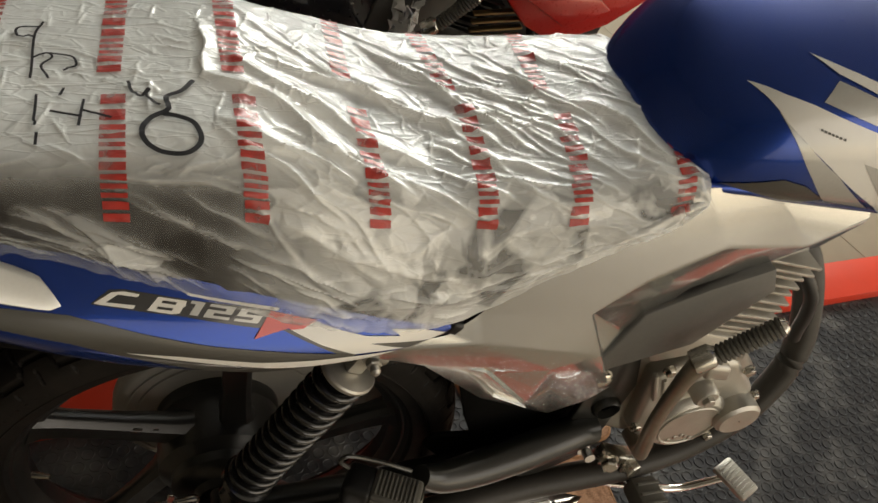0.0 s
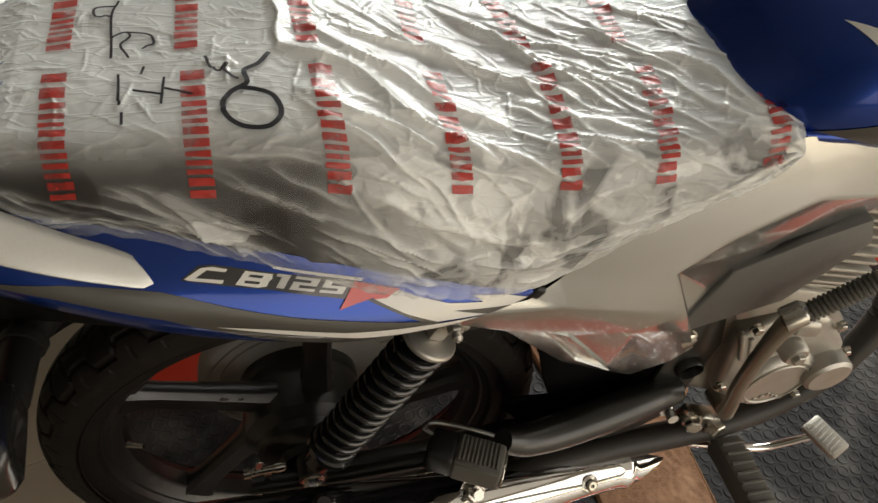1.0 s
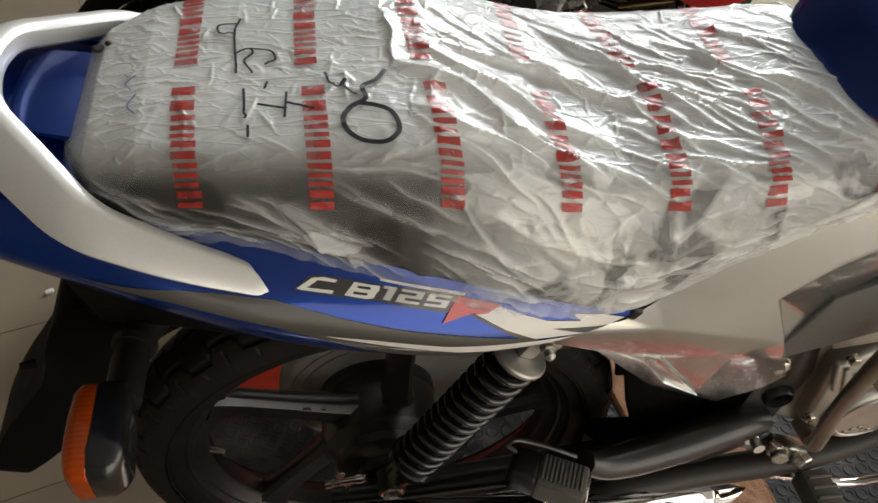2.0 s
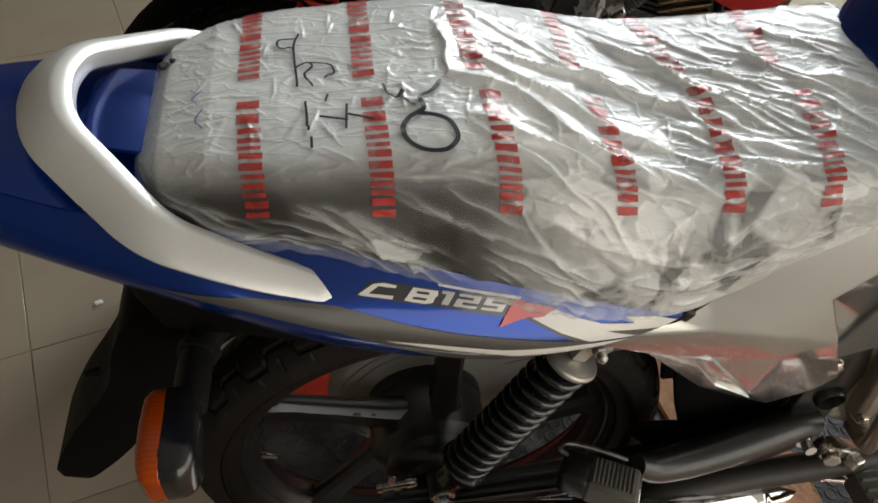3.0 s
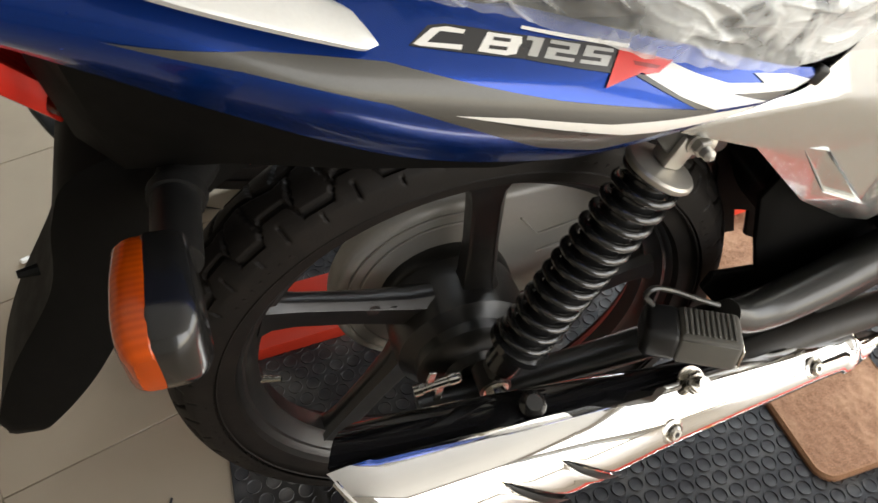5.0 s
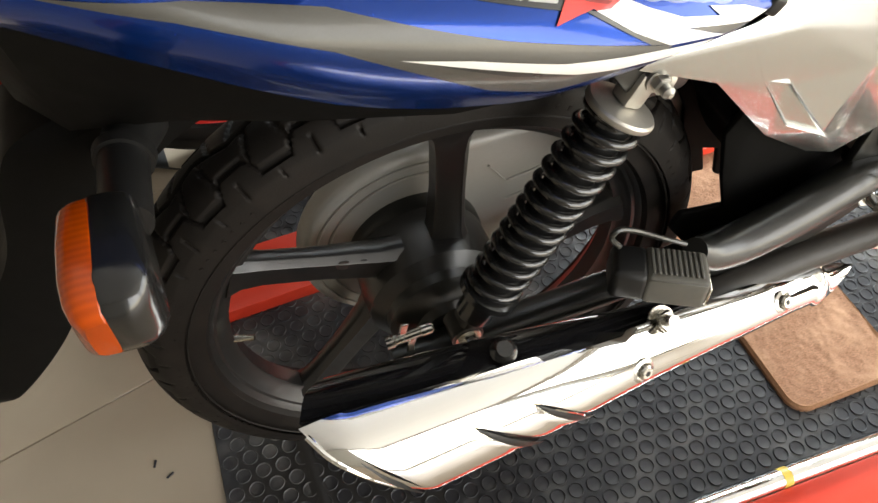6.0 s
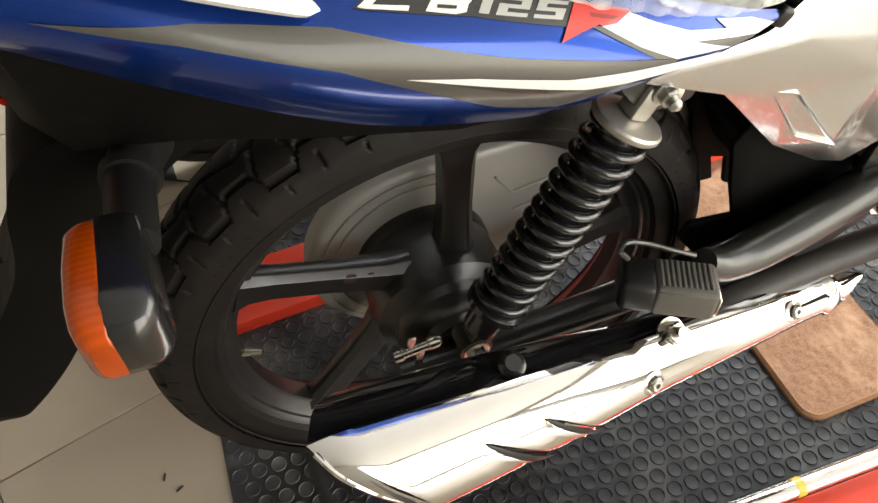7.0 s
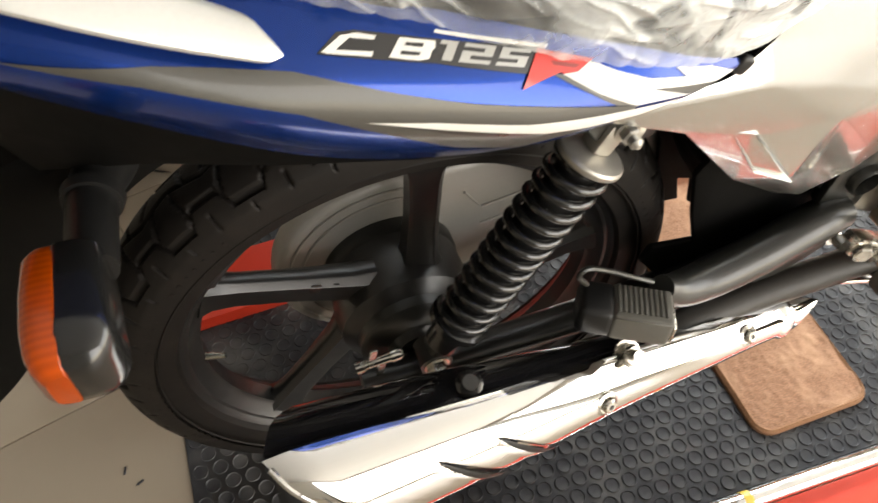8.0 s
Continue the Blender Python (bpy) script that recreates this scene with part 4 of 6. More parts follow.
def side_cover(root, paint):
    V = {"t": (0.090, -0.117, 0.656), "v1": (0.180, -0.121, 0.678), "v2": (0.204, -0.119, 0.702), "v3": (0.235, -0.116, 0.752), "v4": (0.290, -0.113, 0.789), "v5": (0.338, -0.111, 0.817),
         "v6": (0.378, -0.109, 0.845), "v7": (0.445, -0.108, 0.842), "v8": (0.590, -0.100, 0.806),
         "c0": (0.213, -0.130, 0.673), "c1": (0.346, -0.135, 0.645), "c2": (0.312, -0.131, 0.707), "c3": (0.352, -0.130, 0.752), "c4": (0.417, -0.127, 0.789), "c5": (0.518, -0.122, 0.781), "c6": (0.590, -0.106, 0.798),
         "s2": (0.369, -0.128, 0.603), "r2": (0.318, -0.121, 0.702), "r1": (0.354, -0.120, 0.634), "r0": (0.378, -0.120, 0.600), "r3": (0.408, -0.115, 0.604), "i1": (0.420, -0.116, 0.722), "i2": (0.497, -0.110, 0.745),
         "r6": (0.553, -0.106, 0.762), "i0": (0.368, -0.118, 0.660), "f": (0.171, -0.113, 0.621), "n1": (0.236, -0.117, 0.605), "n2": (0.298, -0.122, 0.544), "k": (0.300, -0.131, 0.622),
         "m": (0.256, -0.107, 0.541), "b0": (0.326, -0.097, 0.489), "b1": (0.346, -0.106, 0.496), "b2": (0.384, -0.114, 0.525), "b3": (0.397, -0.119, 0.556)}
    faces = ["t c0 v1", "v1 c0 v2", "v2 c0 c1 c2", "v2 c2 v3", "v3 c2 c3 v4", "v4 c3 v5", "v5 c3 c4 v6", "v6 c4 c5 v7", "v7 c5 c6 v8", "t f n1 c0", "c0 n1 k", "c0 k c1", "n1 n2 k", "k s2 c1", "k b3 s2", "k b1 b2 b3", "k n2 b1",
             "f m n1", "n1 m n2", "m b0 n2", "n2 b0 b1", "c2 c1 r1 r2", "c1 s2 r0 r1", "c2 r2 i0 i1 c3", "r2 r1 i0", "c3 i1 c4", "c4 i1 i2 c5", "c5 i2 r6 c6", "r1 r0 r3 i0"]
    bm = bmesh.new()
    vs = {k: bm.verts.new(p) for k, p in V.items()}
    for f in faces:
        bm.faces.new([vs[k] for k in f.split()])
    bmesh.ops.recalc_face_normals(bm, faces=bm.faces)
    sharp = [e for e in bm.edges if len(e.link_faces) == 2 and e.calc_face_angle(0) > radians(6)]
    bmesh.ops.bevel(bm, geom=sharp, offset=0.0032, segments=2, profile=0.5, affect="EDGES")
    ob = part("side_cover", thick(bm, 0.003), paint, root, "silver faceted side cover below the seat", angle=30)
    part("side_insert", slab([(0.361, 0.618), (0.374, 0.597), (0.465, 0.632), (0.520, 0.716), (0.500, 0.750), (0.440, 0.724), (0.380, 0.690)], -0.108, -0.1225, 0.002, 2), DARKGREY, ob, "dark grey plastic insert")
    rim, floor_pts = [(0.211, 0.6165), (0.2355, 0.611), (0.301, 0.541), (0.260, 0.5555)], [(0.222, 0.607), (0.233, 0.604), (0.287, 0.549), (0.262, 0.5585)]
    y_rim, y_floor = (-0.1175, -0.1215, -0.1265, -0.1165), (-0.1130, -0.1110, -0.1130, -0.1120)
    sb = bmesh.new()
    ro = [sb.verts.new((x, yy, z)) for (x, z), yy in zip(rim, y_rim)]
    ri = [sb.verts.new((x, yy, z)) for (x, z), yy in zip(floor_pts, y_floor)]
    rb = [sb.verts.new((x, yy + 0.012, z)) for (x, z), yy in zip(rim, y_rim)]
    for i in range(4):
        sb.faces.new((ro[i], ro[(i + 1) % 4], ri[(i + 1) % 4], ri[i]))
        sb.faces.new((rb[i], rb[(i + 1) % 4], ro[(i + 1) % 4], ro[i]))
    sb.faces.new(ri)
    bmesh.ops.bevel(sb, geom=sb.edges[:], offset=0.0013, segments=2, profile=0.5, affect="EDGES")
    part("air_scoop", sb, paint, ob, "pressed scoop with a raised edge")
    part("screw", hexnut((0.384, -0.116, 0.572), (0, -1, 0.2), 0.010, 0.006, 0.012), STEEL, ob)
    return ob


def fuel_tank(root, paint):
    rows = []
    for x, w, zt, zb in ((0.343, 0.070, 0.862, 0.828), (0.366, 0.094, 0.902, 0.832), (0.400, 0.115, 0.938, 0.834), (0.45, 0.130, 0.962, 0.832), (0.54, 0.140, 0.982, 0.826), (0.65, 0.143, 0.988, 0.815), (0.75, 0.130, 0.965, 0.805), (0.82, 0.095, 0.935, 0.800), (0.85, 0.06, 0.90, 0.81)):
        h = zt - zb
        half = [(-w * 0.86, zb), (-w * 0.97, zb + 0.16 * h), (-w, zb + 0.36 * h), (-w * 0.955, zb + 0.60 * h), (-w * 0.78, zb + 0.83 * h), (-w * 0.44, zb + 0.965 * h), (0, zt)]
        sec = spline(half + [(-a, b) for a, b in half[-2::-1]], 49)
        rows.append([(x, a, b) for a, b in sec])
    rows = np.array(rows)
    rows = [np.array(r) for r in zip(*[spline(rows[:, k], 60) for k in range(rows.shape[1])])]
    t = part("fuel_tank", skin(rows, caps=True), paint, root, "glossy painted fuel tank")
    near = [[p for p in r[:25]] for r in rows]
    return t, near


def decal_on(rows, outline, mat, name, parent, label="", lift=0.0009):
    """a film laid on sheet rows; outline in the sheet's own steps (along, across), 0 to 1"""
    g = np.array(rows)
    n, m = g.shape[:2]

    def at(u, v):
        a, b = min(max(u, 0), 1) * (n - 1), min(max(v, 0), 1) * (m - 1)
        i, j = min(int(a), n - 2), min(int(b), m - 2)
        a, b = a - i, b - j
        return (g[i, j] * (1 - a) + g[i + 1, j] * a) * (1 - b) + (g[i, j + 1] * (1 - a) + g[i + 1, j + 1] * a) * b
    bm = bmesh.new()
    f = bm.faces.new([bm.verts.new((u, v, 0)) for u, v in outline])
    bmesh.ops.triangulate(bm, faces=[f])
    for _ in range(4):
        long = [e for e in bm.edges if e.calc_length() > 0.03]
        if not long:
            break
        bmesh.ops.subdivide_edges(bm, edges=long, cuts=1)
        bmesh.ops.triangulate(bm, faces=[q for q in bm.faces if len(q.verts) > 3])
    for vert in bm.verts:
        u, v = vert.co.x, vert.co.y
        p = at(u, v)
        du, dv = at(u + 0.01, v) - at(u - 0.01, v), at(u, v + 0.01) - at(u, v - 0.01)
        nn = np.cross(du, dv)
        nn /= np.linalg.norm(nn) + 1e-12
        if nn[1] > 0:
            nn = -nn
        vert.co = Vector(p + nn * lift)
    return part(name, bm, mat, parent, label)


def engine(root):
    e = part("engine", slab([(0.395, 0.485), (0.402, 0.620), (0.45, 0.652), (0.545, 0.640), (0.585, 0.575), (0.640, 0.515), (0.648, 0.430), (0.600, 0.385), (0.52, 0.385), (0.43, 0.43)], -0.095, 0.085, 0.010, 3), ALLOY, root, "cast alloy engine")
    part("clutch_cover", join(slab([(0.455, 0.560), (0.50, 0.598), (0.565, 0.575), (0.620, 0.515), (0.632, 0.445), (0.595, 0.398), (0.530, 0.398), (0.475, 0.440)], -0.118, -0.09, 0.008, 3),
                              lathe([(0.001, -0.129), (0.046, -0.129), (0.052, -0.124), (0.056, -0.112), (0.001, -0.112)], (0.545, 0, 0.462), "y", 40, closed=False)), ALLOY, e, "cast alloy clutch cover")
    part("oil_filter_cover", lathe([(0.001, -0.140), (0.026, -0.140), (0.030, -0.136), (0.031, -0.10), (0.001, -0.10)], (0.606, 0, 0.478), "y", 32, closed=False), ALLOY, e)
    part("oil_cap", join(lathe([(0.001, -0.137), (0.013, -0.137), (0.016, -0.133), (0.016, -0.11), (0.001, -0.11)], (0.530, 0, 0.535), "y", 24, closed=False), hexnut((0.530, -0.136, 0.535), (0, -1, 0), 0.008, 0.007)), ALLOY, e, "alloy oil filler cap")
    for x, z in ((0.468, 0.575), (0.585, 0.56), (0.628, 0.50), (0.61, 0.405), (0.52, 0.402), (0.478, 0.455)):
        part("cover_bolt", hexnut((x, -0.117, z), (0, -1, 0), 0.0065, 0.006, 0.008), STEEL, e)
    part("upper_case", join(slab([(0.415, 0.622), (0.470, 0.640), (0.560, 0.612), (0.575, 0.575), (0.555, 0.565), (0.50, 0.595), (0.44, 0.585)], -0.112, -0.092, 0.005, 2),
                            slab([(0.508, 0.590), (0.548, 0.578), (0.556, 0.552), (0.516, 0.560)], -0.126, -0.11, 0.006, 3)), ALLOY, e, "cast alloy upper crankcase")
    for x, z in ((0.425, 0.618), (0.468, 0.632), (0.553, 0.607)):
        part("case_bolt", hexnut((x, -0.111, z), (0, -1, 0), 0.0055, 0.006, 0.007), STEEL, e)
    part("case_rib", join(*[block((0.006, 0.008, 0.060), pose(0.462 + 0.018 * k, -0.1185, 0.545 - 0.012 * k, 0, -24, 0), 0.002, 2) for k in range(3)]), ALLOY, e)
    part("cover_rim", tube([(0.545 + 0.040 * math.cos(a), -0.1295, 0.462 + 0.040 * math.sin(a)) for a in np.linspace(0, 2 * math.pi, 40)], 0.0018, 6), ALLOY, e)
    part("cover_mark", join(*[block((0.0052, 0.002, 0.0055), pose(0.522 + 0.0078 * k, -0.1298, 0.440 - 0.004 * abs(k - 3)), 0.0006, 1) for k in range(7)]), ALLOY, e, "raised cast bars")
    tilt = pose(0.495, -0.012, 0.628, 0, 14, 0)
    cyl = part("cylinder", block((0.085, 0.085, 0.13), tilt @ pose(0, 0, 0.05), 0.01), ALLOY, e, "finned alloy cylinder")
    for k in range(11):
        grow = 1.0 + 0.05 * math.sin(k * 0.6) + (0.025 if k % 2 else 0)
        part("fin", block((0.135 * grow, 0.175 * grow, 0.0044), tilt @ pose(0.004, -0.004, 0.004 + 0.0108 * k), 0.0016, 2), ALLOY, cyl)
    part("cylinder_head", block((0.12, 0.11, 0.05), tilt @ pose(0, 0, 0.145), 0.012), BLACKSATIN, e)
    part("gearbox_boss", disc([(0.018, 0), (0.018, 0.030), (0.015, 0.034), (0.013, 0.024)], (0.432, -0.075, 0.482), (0.432, -0.2, 0.482), 24), BLACKSATIN, e)
    part("bracket", slab([(0.395, 0.40), (0.40, 0.60), (0.43, 0.61), (0.46, 0.52), (0.455, 0.40)], -0.099, -0.088, 0.004), BLACKSATIN, e)
    part("header_pipe", tube([(0.60, 0.0, 0.70), (0.665, -0.03, 0.655), (0.70, -0.075, 0.54), (0.67, -0.100, 0.44), (0.60, -0.112, 0.378), (0.52, -0.119, 0.352), (0.46, -0.120, 0.342)], 0.0180, 18, 60), PIPEBLK, e, "black exhaust pipe")
    part("hose", tube([(0.57, -0.05, 0.72), (0.63, -0.085, 0.66), (0.655, -0.09, 0.58)], 0.008, 10, 20), BLACKPL, e)
    return e


def kick_lever(root):
    k = part("kick_starter", tube([(0.497, -0.100, 0.412), (0.497, -0.128, 0.414), (0.482, -0.142, 0.440), (0.462, -0.146, 0.52), (0.452, -0.150, 0.60), (0.452, -0.152, 0.642)], [0.012, 0.011, 0.0095, 0.0085, 0.009, 0.011], 14, 40), DULLSTEEL, root, "zinc plated kick starter lever")
    part("joint", disc([(0.012, 0), (0.013, 0.004), (0.013, 0.020), (0.009, 0.025)], (0.442, -0.152, 0.644), (0.47, -0.153, 0.664), 18), STEEL, k)
    a, b = np.array((0.462, -0.154, 0.656)), np.array((0.508, -0.160, 0.708))
    prof = []
    for i in range(15):
        h = 0.066 * i / 14
        prof += [(0.0088, h), (0.0108, h + 0.0012), (0.0108, h + 0.0030), (0.0088, h + 0.0042)]
    part("pedal_rubber", disc(prof, a, b, 18), PEGRUB, k, "ribbed black rubber")
    part("pedal_end", disc([(0.008, 0.068), (0.010, 0.071), (0.006, 0.076)], a, b, 14), STEEL, k)
    return k


def foot_pegs(root):
    p = part("foot_peg", tube([(0.515, -0.10, 0.335), (0.523, -0.135, 0.334)], 0.011, 12), BLACKSATIN, root, "rider's foot peg")
    part("peg_rubber", block((0.042, 0.120, 0.030), pose(0.530, -0.195, 0.335, 0, 6, 3), 0.007, 2), PEGRUB, p, "ribbed black rubber")
    for k in range(8):
        part("rib", block((0.036, 0.0045, 0.004), pose(0.530, -0.148 - 0.0135 * k, 0.3515, 0, 6, 3), 0.001, 1), PEGRUB, p)
    part("peg_nut", hexnut((0.462, -0.128, 0.392), (-0.3, -1, 0.1), 0.011, 0.012, 0.013), STEEL, p)
    part("peg_nut", hexnut((0.500, -0.130, 0.372), (0.3, -1, 0.1), 0.012, 0.012, 0.014), STEEL, p)
    part("peg_clevis", block((0.060, 0.022, 0.022), pose(0.478, -0.119, 0.385, 0, 24, 0), 0.004), STEEL, p)
    b = part("brake_pedal", tube([(0.44, -0.112, 0.318), (0.52, -0.128, 0.312), (0.60, -0.138, 0.296), (0.655, -0.150, 0.335)], [0.006, 0.006, 0.0055, 0.005], 12, 30), CHROME, root, "chrome brake pedal")
    part("pad", block((0.034, 0.055, 0.010), pose(0.668, -0.158, 0.345, 0, -8, 22), 0.004, 2), ALLOY, b, "grooved alloy pad")
    for k in range(8):
        part("groove_rib", block((0.026, 0.0022, 0.0015), pose(0.668, -0.158, 0.345, 0, -8, 22) @ pose(0, -0.021 + 0.006 * k, 0.0054), 0.0004, 1), ALLOY, b)


def swing_arm(root):
    s = None
    for side in (-1, 1):
        s = part("swing_arm", tube([(0.42, side * 0.085, 0.385), (0.25, side * 0.088, 0.345), (0.05, side * 0.088, 0.318), (-0.075, side * 0.088, 0.312)], [0.024, 0.023, 0.021, 0.018], 16, 24, flat=0.62), BLACKSATIN, root, "black swing arm")
    part("axle_bolt", join(hexnut((0.0, -0.10, 0.312), (0, -1, 0), 0.014, 0.012, 0.018), disc([(0.007, 0), (0.007, 0.02)], (0, -0.10, 0.312), (0, -0.2, 0.312), 12)), STEEL, s)
    adj = part("chain_adjuster", disc([(0.0065, 0), (0.0065, 0.008), (0.0050, 0.009), (0.0050, 0.034), (0.0062, 0.035), (0.0062, 0.044), (0.003, 0.048)], (-0.082, -0.094, 0.354), (-0.036, -0.094, 0.362), 14), STEEL, s, "bright adjuster screw")
    part("adjuster_plate", join(block((0.008, 0.003, 0.016), pose(-0.065, -0.094, 0.372, 0, 10, 0), 0.001, 1), block((0.008, 0.004, 0.030), pose(-0.056, -0.091, 0.335, 0, 6, 0), 0.001, 1)), STEEL, adj)
    part("brake_rod", tube([(-0.045, -0.085, 0.268), (0.15, -0.095, 0.275), (0.42, -0.10, 0.33)], 0.0035, 8, 16), STEEL, s)
    part("brake_arm", slab([(-0.06, 0.262), (-0.035, 0.258), (0.012, 0.318), (-0.008, 0.330)], -0.080, -0.074, 0.002, 1), BLACKSATIN, s)


def footrest_hanger(root):
    """pressed steel arm that carries the passenger's folded peg and the silencer"""
    pts = [(0.432, -0.100, 0.432), (0.395, -0.108, 0.434), (0.330, -0.118, 0.420), (0.270, -0.126, 0.412), (0.228, -0.134, 0.420), (0.200, -0.138, 0.438)]
    h = part("footrest_hanger", tube(pts, [0.020, 0.022, 0.022, 0.021, 0.018, 0.013], 18, 30, flat=1.0), BLACKSATIN, root, "black pressed steel footrest hanger")
    part("hanger_web", slab([(0.222, 0.418), (0.30, 0.415), (0.41, 0.430), (0.432, 0.41), (0.409, 0.386), (0.376, 0.361), (0.350, 0.356), (0.338, 0.372), (0.318, 0.370), (0.306, 0.347), (0.272, 0.334), (0.25, 0.360)], -0.119, -0.108, 0.004), BLACKSATIN, h)
    part("hanger_nut", join(hexnut((0.423, -0.108, 0.412), (-0.2, -1, 0.2), 0.011, 0.014, 0.015), disc([(0.007, 0), (0.007, 0.02)], (0.423, -0.115, 0.414), (0.42, -0.2, 0.43), 12)), CHROME, h, "bright nut")
    m = pose(0.1646, -0.159, 0.441, -8, -1, -27)
    peg = part("passenger_peg", block((0.054, 0.041, 0.033), m, 0.0045, 3), PEGRUB, root, "folded passenger foot peg of black rubber")
    part("peg_end", block((0.034, 0.0415, 0.0335), m @ pose(-0.0400, 0.0005, -0.0005), 0.0075, 4), BLACKPL, peg, "smooth black end of the peg")
    for k in range(10):
        part("rib", block((0.0030, 0.032, 0.0026), m @ pose(-0.0215 + 0.0046 * k, 0.001, 0.0168), 0.0008, 1), PEGRUB, peg)
    part("rib_strip", block((0.050, 0.0020, 0.0022), m @ pose(0.0, -0.0203, 0.0125), 0.0007, 1), PEGRUB, peg)
    part("peg_plate", block((0.003, 0.036, 0.022), m @ pose(0.0285, 0.0, -0.003), 0.001, 1), STEEL, peg, "bright end plate")
    part("return_spring", tube([(0.185, -0.138, 0.455), (0.160, -0.134, 0.468), (0.130, -0.135, 0.490), (0.110, -0.135, 0.500), (0.103, -0.136, 0.493), (0.113, -0.137, 0.479)], 0.0026, 8, 40), BLACKSATIN, peg, "bent wire return spring")
    return h


def glide(x, xs, ys):
    """a smooth curve through (xs, ys), with no kinks and no overshoot"""
    xs, ys = np.array(xs, float), np.array(ys, float)
    d = np.diff(ys) / np.diff(xs)
    m = np.concatenate([[d[0]], np.where(d[:-1] * d[1:] > 0, 2 * d[:-1] * d[1:] / (d[:-1] + d[1:] + 1e-12), 0.0), [d[-1]]])
    x = min(max(x, xs[0]), xs[-1])
    i = min(int(np.searchsorted(xs, x, "right")) - 1, len(xs) - 2)
    h = xs[i + 1] - xs[i]
    q = (x - xs[i]) / h
    return float((2 * q ** 3 - 3 * q * q + 1) * ys[i] + (q ** 3 - 2 * q * q + q) * h * m[i] + (3 * q * q - 2 * q ** 3) * ys[i + 1] + (q ** 3 - q * q) * h * m[i + 1])


def silencer(root):
    """upswept silencer with a chrome heat shield"""
    A, B = np.array((-0.150, -0.199, 0.406)), np.array((0.36, -0.134, 0.301))
    way = (B - A) / np.linalg.norm(B - A)
    sid = np.cross(way, (0, 0, 1.0))
    sid /= np.linalg.norm(sid)
    if sid[1] > 0:
        sid = -sid
    upv = np.cross(sid, way)
    if upv[2] < 0:
        upv = -upv
    ln = np.linalg.norm(B - A)

    def radius(f):
        return glide(f, [-0.1, 0, 0.35, 0.6, 0.85, 1.0, 1.2], [0.0590, 0.0575, 0.0478, 0.0365, 0.0285, 0.0240, 0.0215])

    def at(f, a, dr=0.0):
        c = A + way * (f * ln)
        return c + (radius(f) + dr) * (math.cos(a) * sid + math.sin(a) * upv)
    def start(a):
        """where the slanting rear end lies at each angle"""
        d = math.degrees(a) % 360
        d = d - 360 if d > 270 else d
        d = 180 - d if d > 90 else d
        return glide(d, [-90, -50, -15, 15, 40, 60, 90], [0.17, 0.14, 0.092, 0.035, -0.018, -0.055, -0.085])

    def slide(f, a, more=0.0):
        """draws the rear half along to meet the slanting end"""
        return f if f > 0.5 else f + (start(a) + more) * (1 - f / 0.5) ** 2
    ring = np.linspace(0, 2 * math.pi, 40, endpoint=False)
    body = [[at(slide(f, a, 0.008), a, -0.004) for a in ring] for f in np.linspace(0.0, 1.0, 60)]
    s = part("silencer", skin(body, closed=True), SILBLK, root, "gloss black silencer body")
    part("tail_end", skin([[at(start(a) + e, a, d) for a in ring] for d, e in ((-0.004, 0.01), (-0.016, 0.03), (-0.034, 0.05), (-0.050, 0.05))], closed=True), BLACKSATIN, s)
    part("front_pipe", tube([(0.19, -0.150, 0.335), (0.28, -0.130, 0.331), (0.37, -0.121, 0.335), (0.48, -0.119, 0.344)], [0.022, 0.0195, 0.0185, 0.0185], 18, 24), PIPEBLK, s, "matt black pipe")
    # heat shield: upper and lower edge as angles round the body
    n, m = 240, 66
    rows = []
    VENTS = (0.362, 0.248)
    for f in np.linspace(0.0, 1.175, n):
        hi = float(np.interp(f, [0, 0.325, 0.333, 0.50, 0.515, 0.7, 0.93, 1.05, 1.12, 1.175], [86, 81, 74, 74, 80, 86, 92, 95, 84, 62]))
        lo = glide(f, [0, 0.30, 0.55, 0.93, 1.04, 1.10, 1.175], [-80, -72, -62, -52, -30, 14, 55])
        row = []
        for k in range(m):
            deg = lo + (hi - lo) * k / (m - 1)
            a = radians(deg)
            dr = 0.003 + 0.003 * math.cos(radians(deg - 8))
            # two slanting louvres
            for f0 in VENTS:
                q = (f - f0) / 0.078
                if abs(q) < 1:
                    d = deg - (14 - 30 * q)
                    w = 1 - q * q
                    dr += -0.0030 * w * math.exp(-((d + 3) / 4.5) ** 2) + 0.0010 * w * math.exp(-((d + 13) / 5) ** 2)
            if f < 0.05:
                dr -= 0.007 * (1 - f / 0.05) ** 2
            # folded pocket at the pointed front
            dr += 0.0022 * math.exp(-((f - 1.062) / 0.014) ** 2) - max(0.0, f - 1.075) * (0.05 if deg < 60 else 0.02)
            row.append(at(slide(f, a), a, dr))
        rows.append(row)
    sh = part("heat_shield", thick(skin(rows), 0.0016), CHROME, s, "polished chrome heat shield")
    part("lip", tube([at(start(a), a, -0.0030) for a in np.radians(np.linspace(-78, 78, 40))], 0.0024, 8), CHROME, sh)
    part("tail_slot", skin([[at(start(radians(d)) + 0.020 + e * (0.012 - 0.00045 * abs(d - 26)), radians(d), 0.0078 + 0.001 * math.sin(math.pi * k / (m - 1))) for e in (-0.5, 0, 0.5)] for k, d in enumerate(np.linspace(2, 50, 26))]), BLACKPL, sh, "narrow dark slot along the lip")
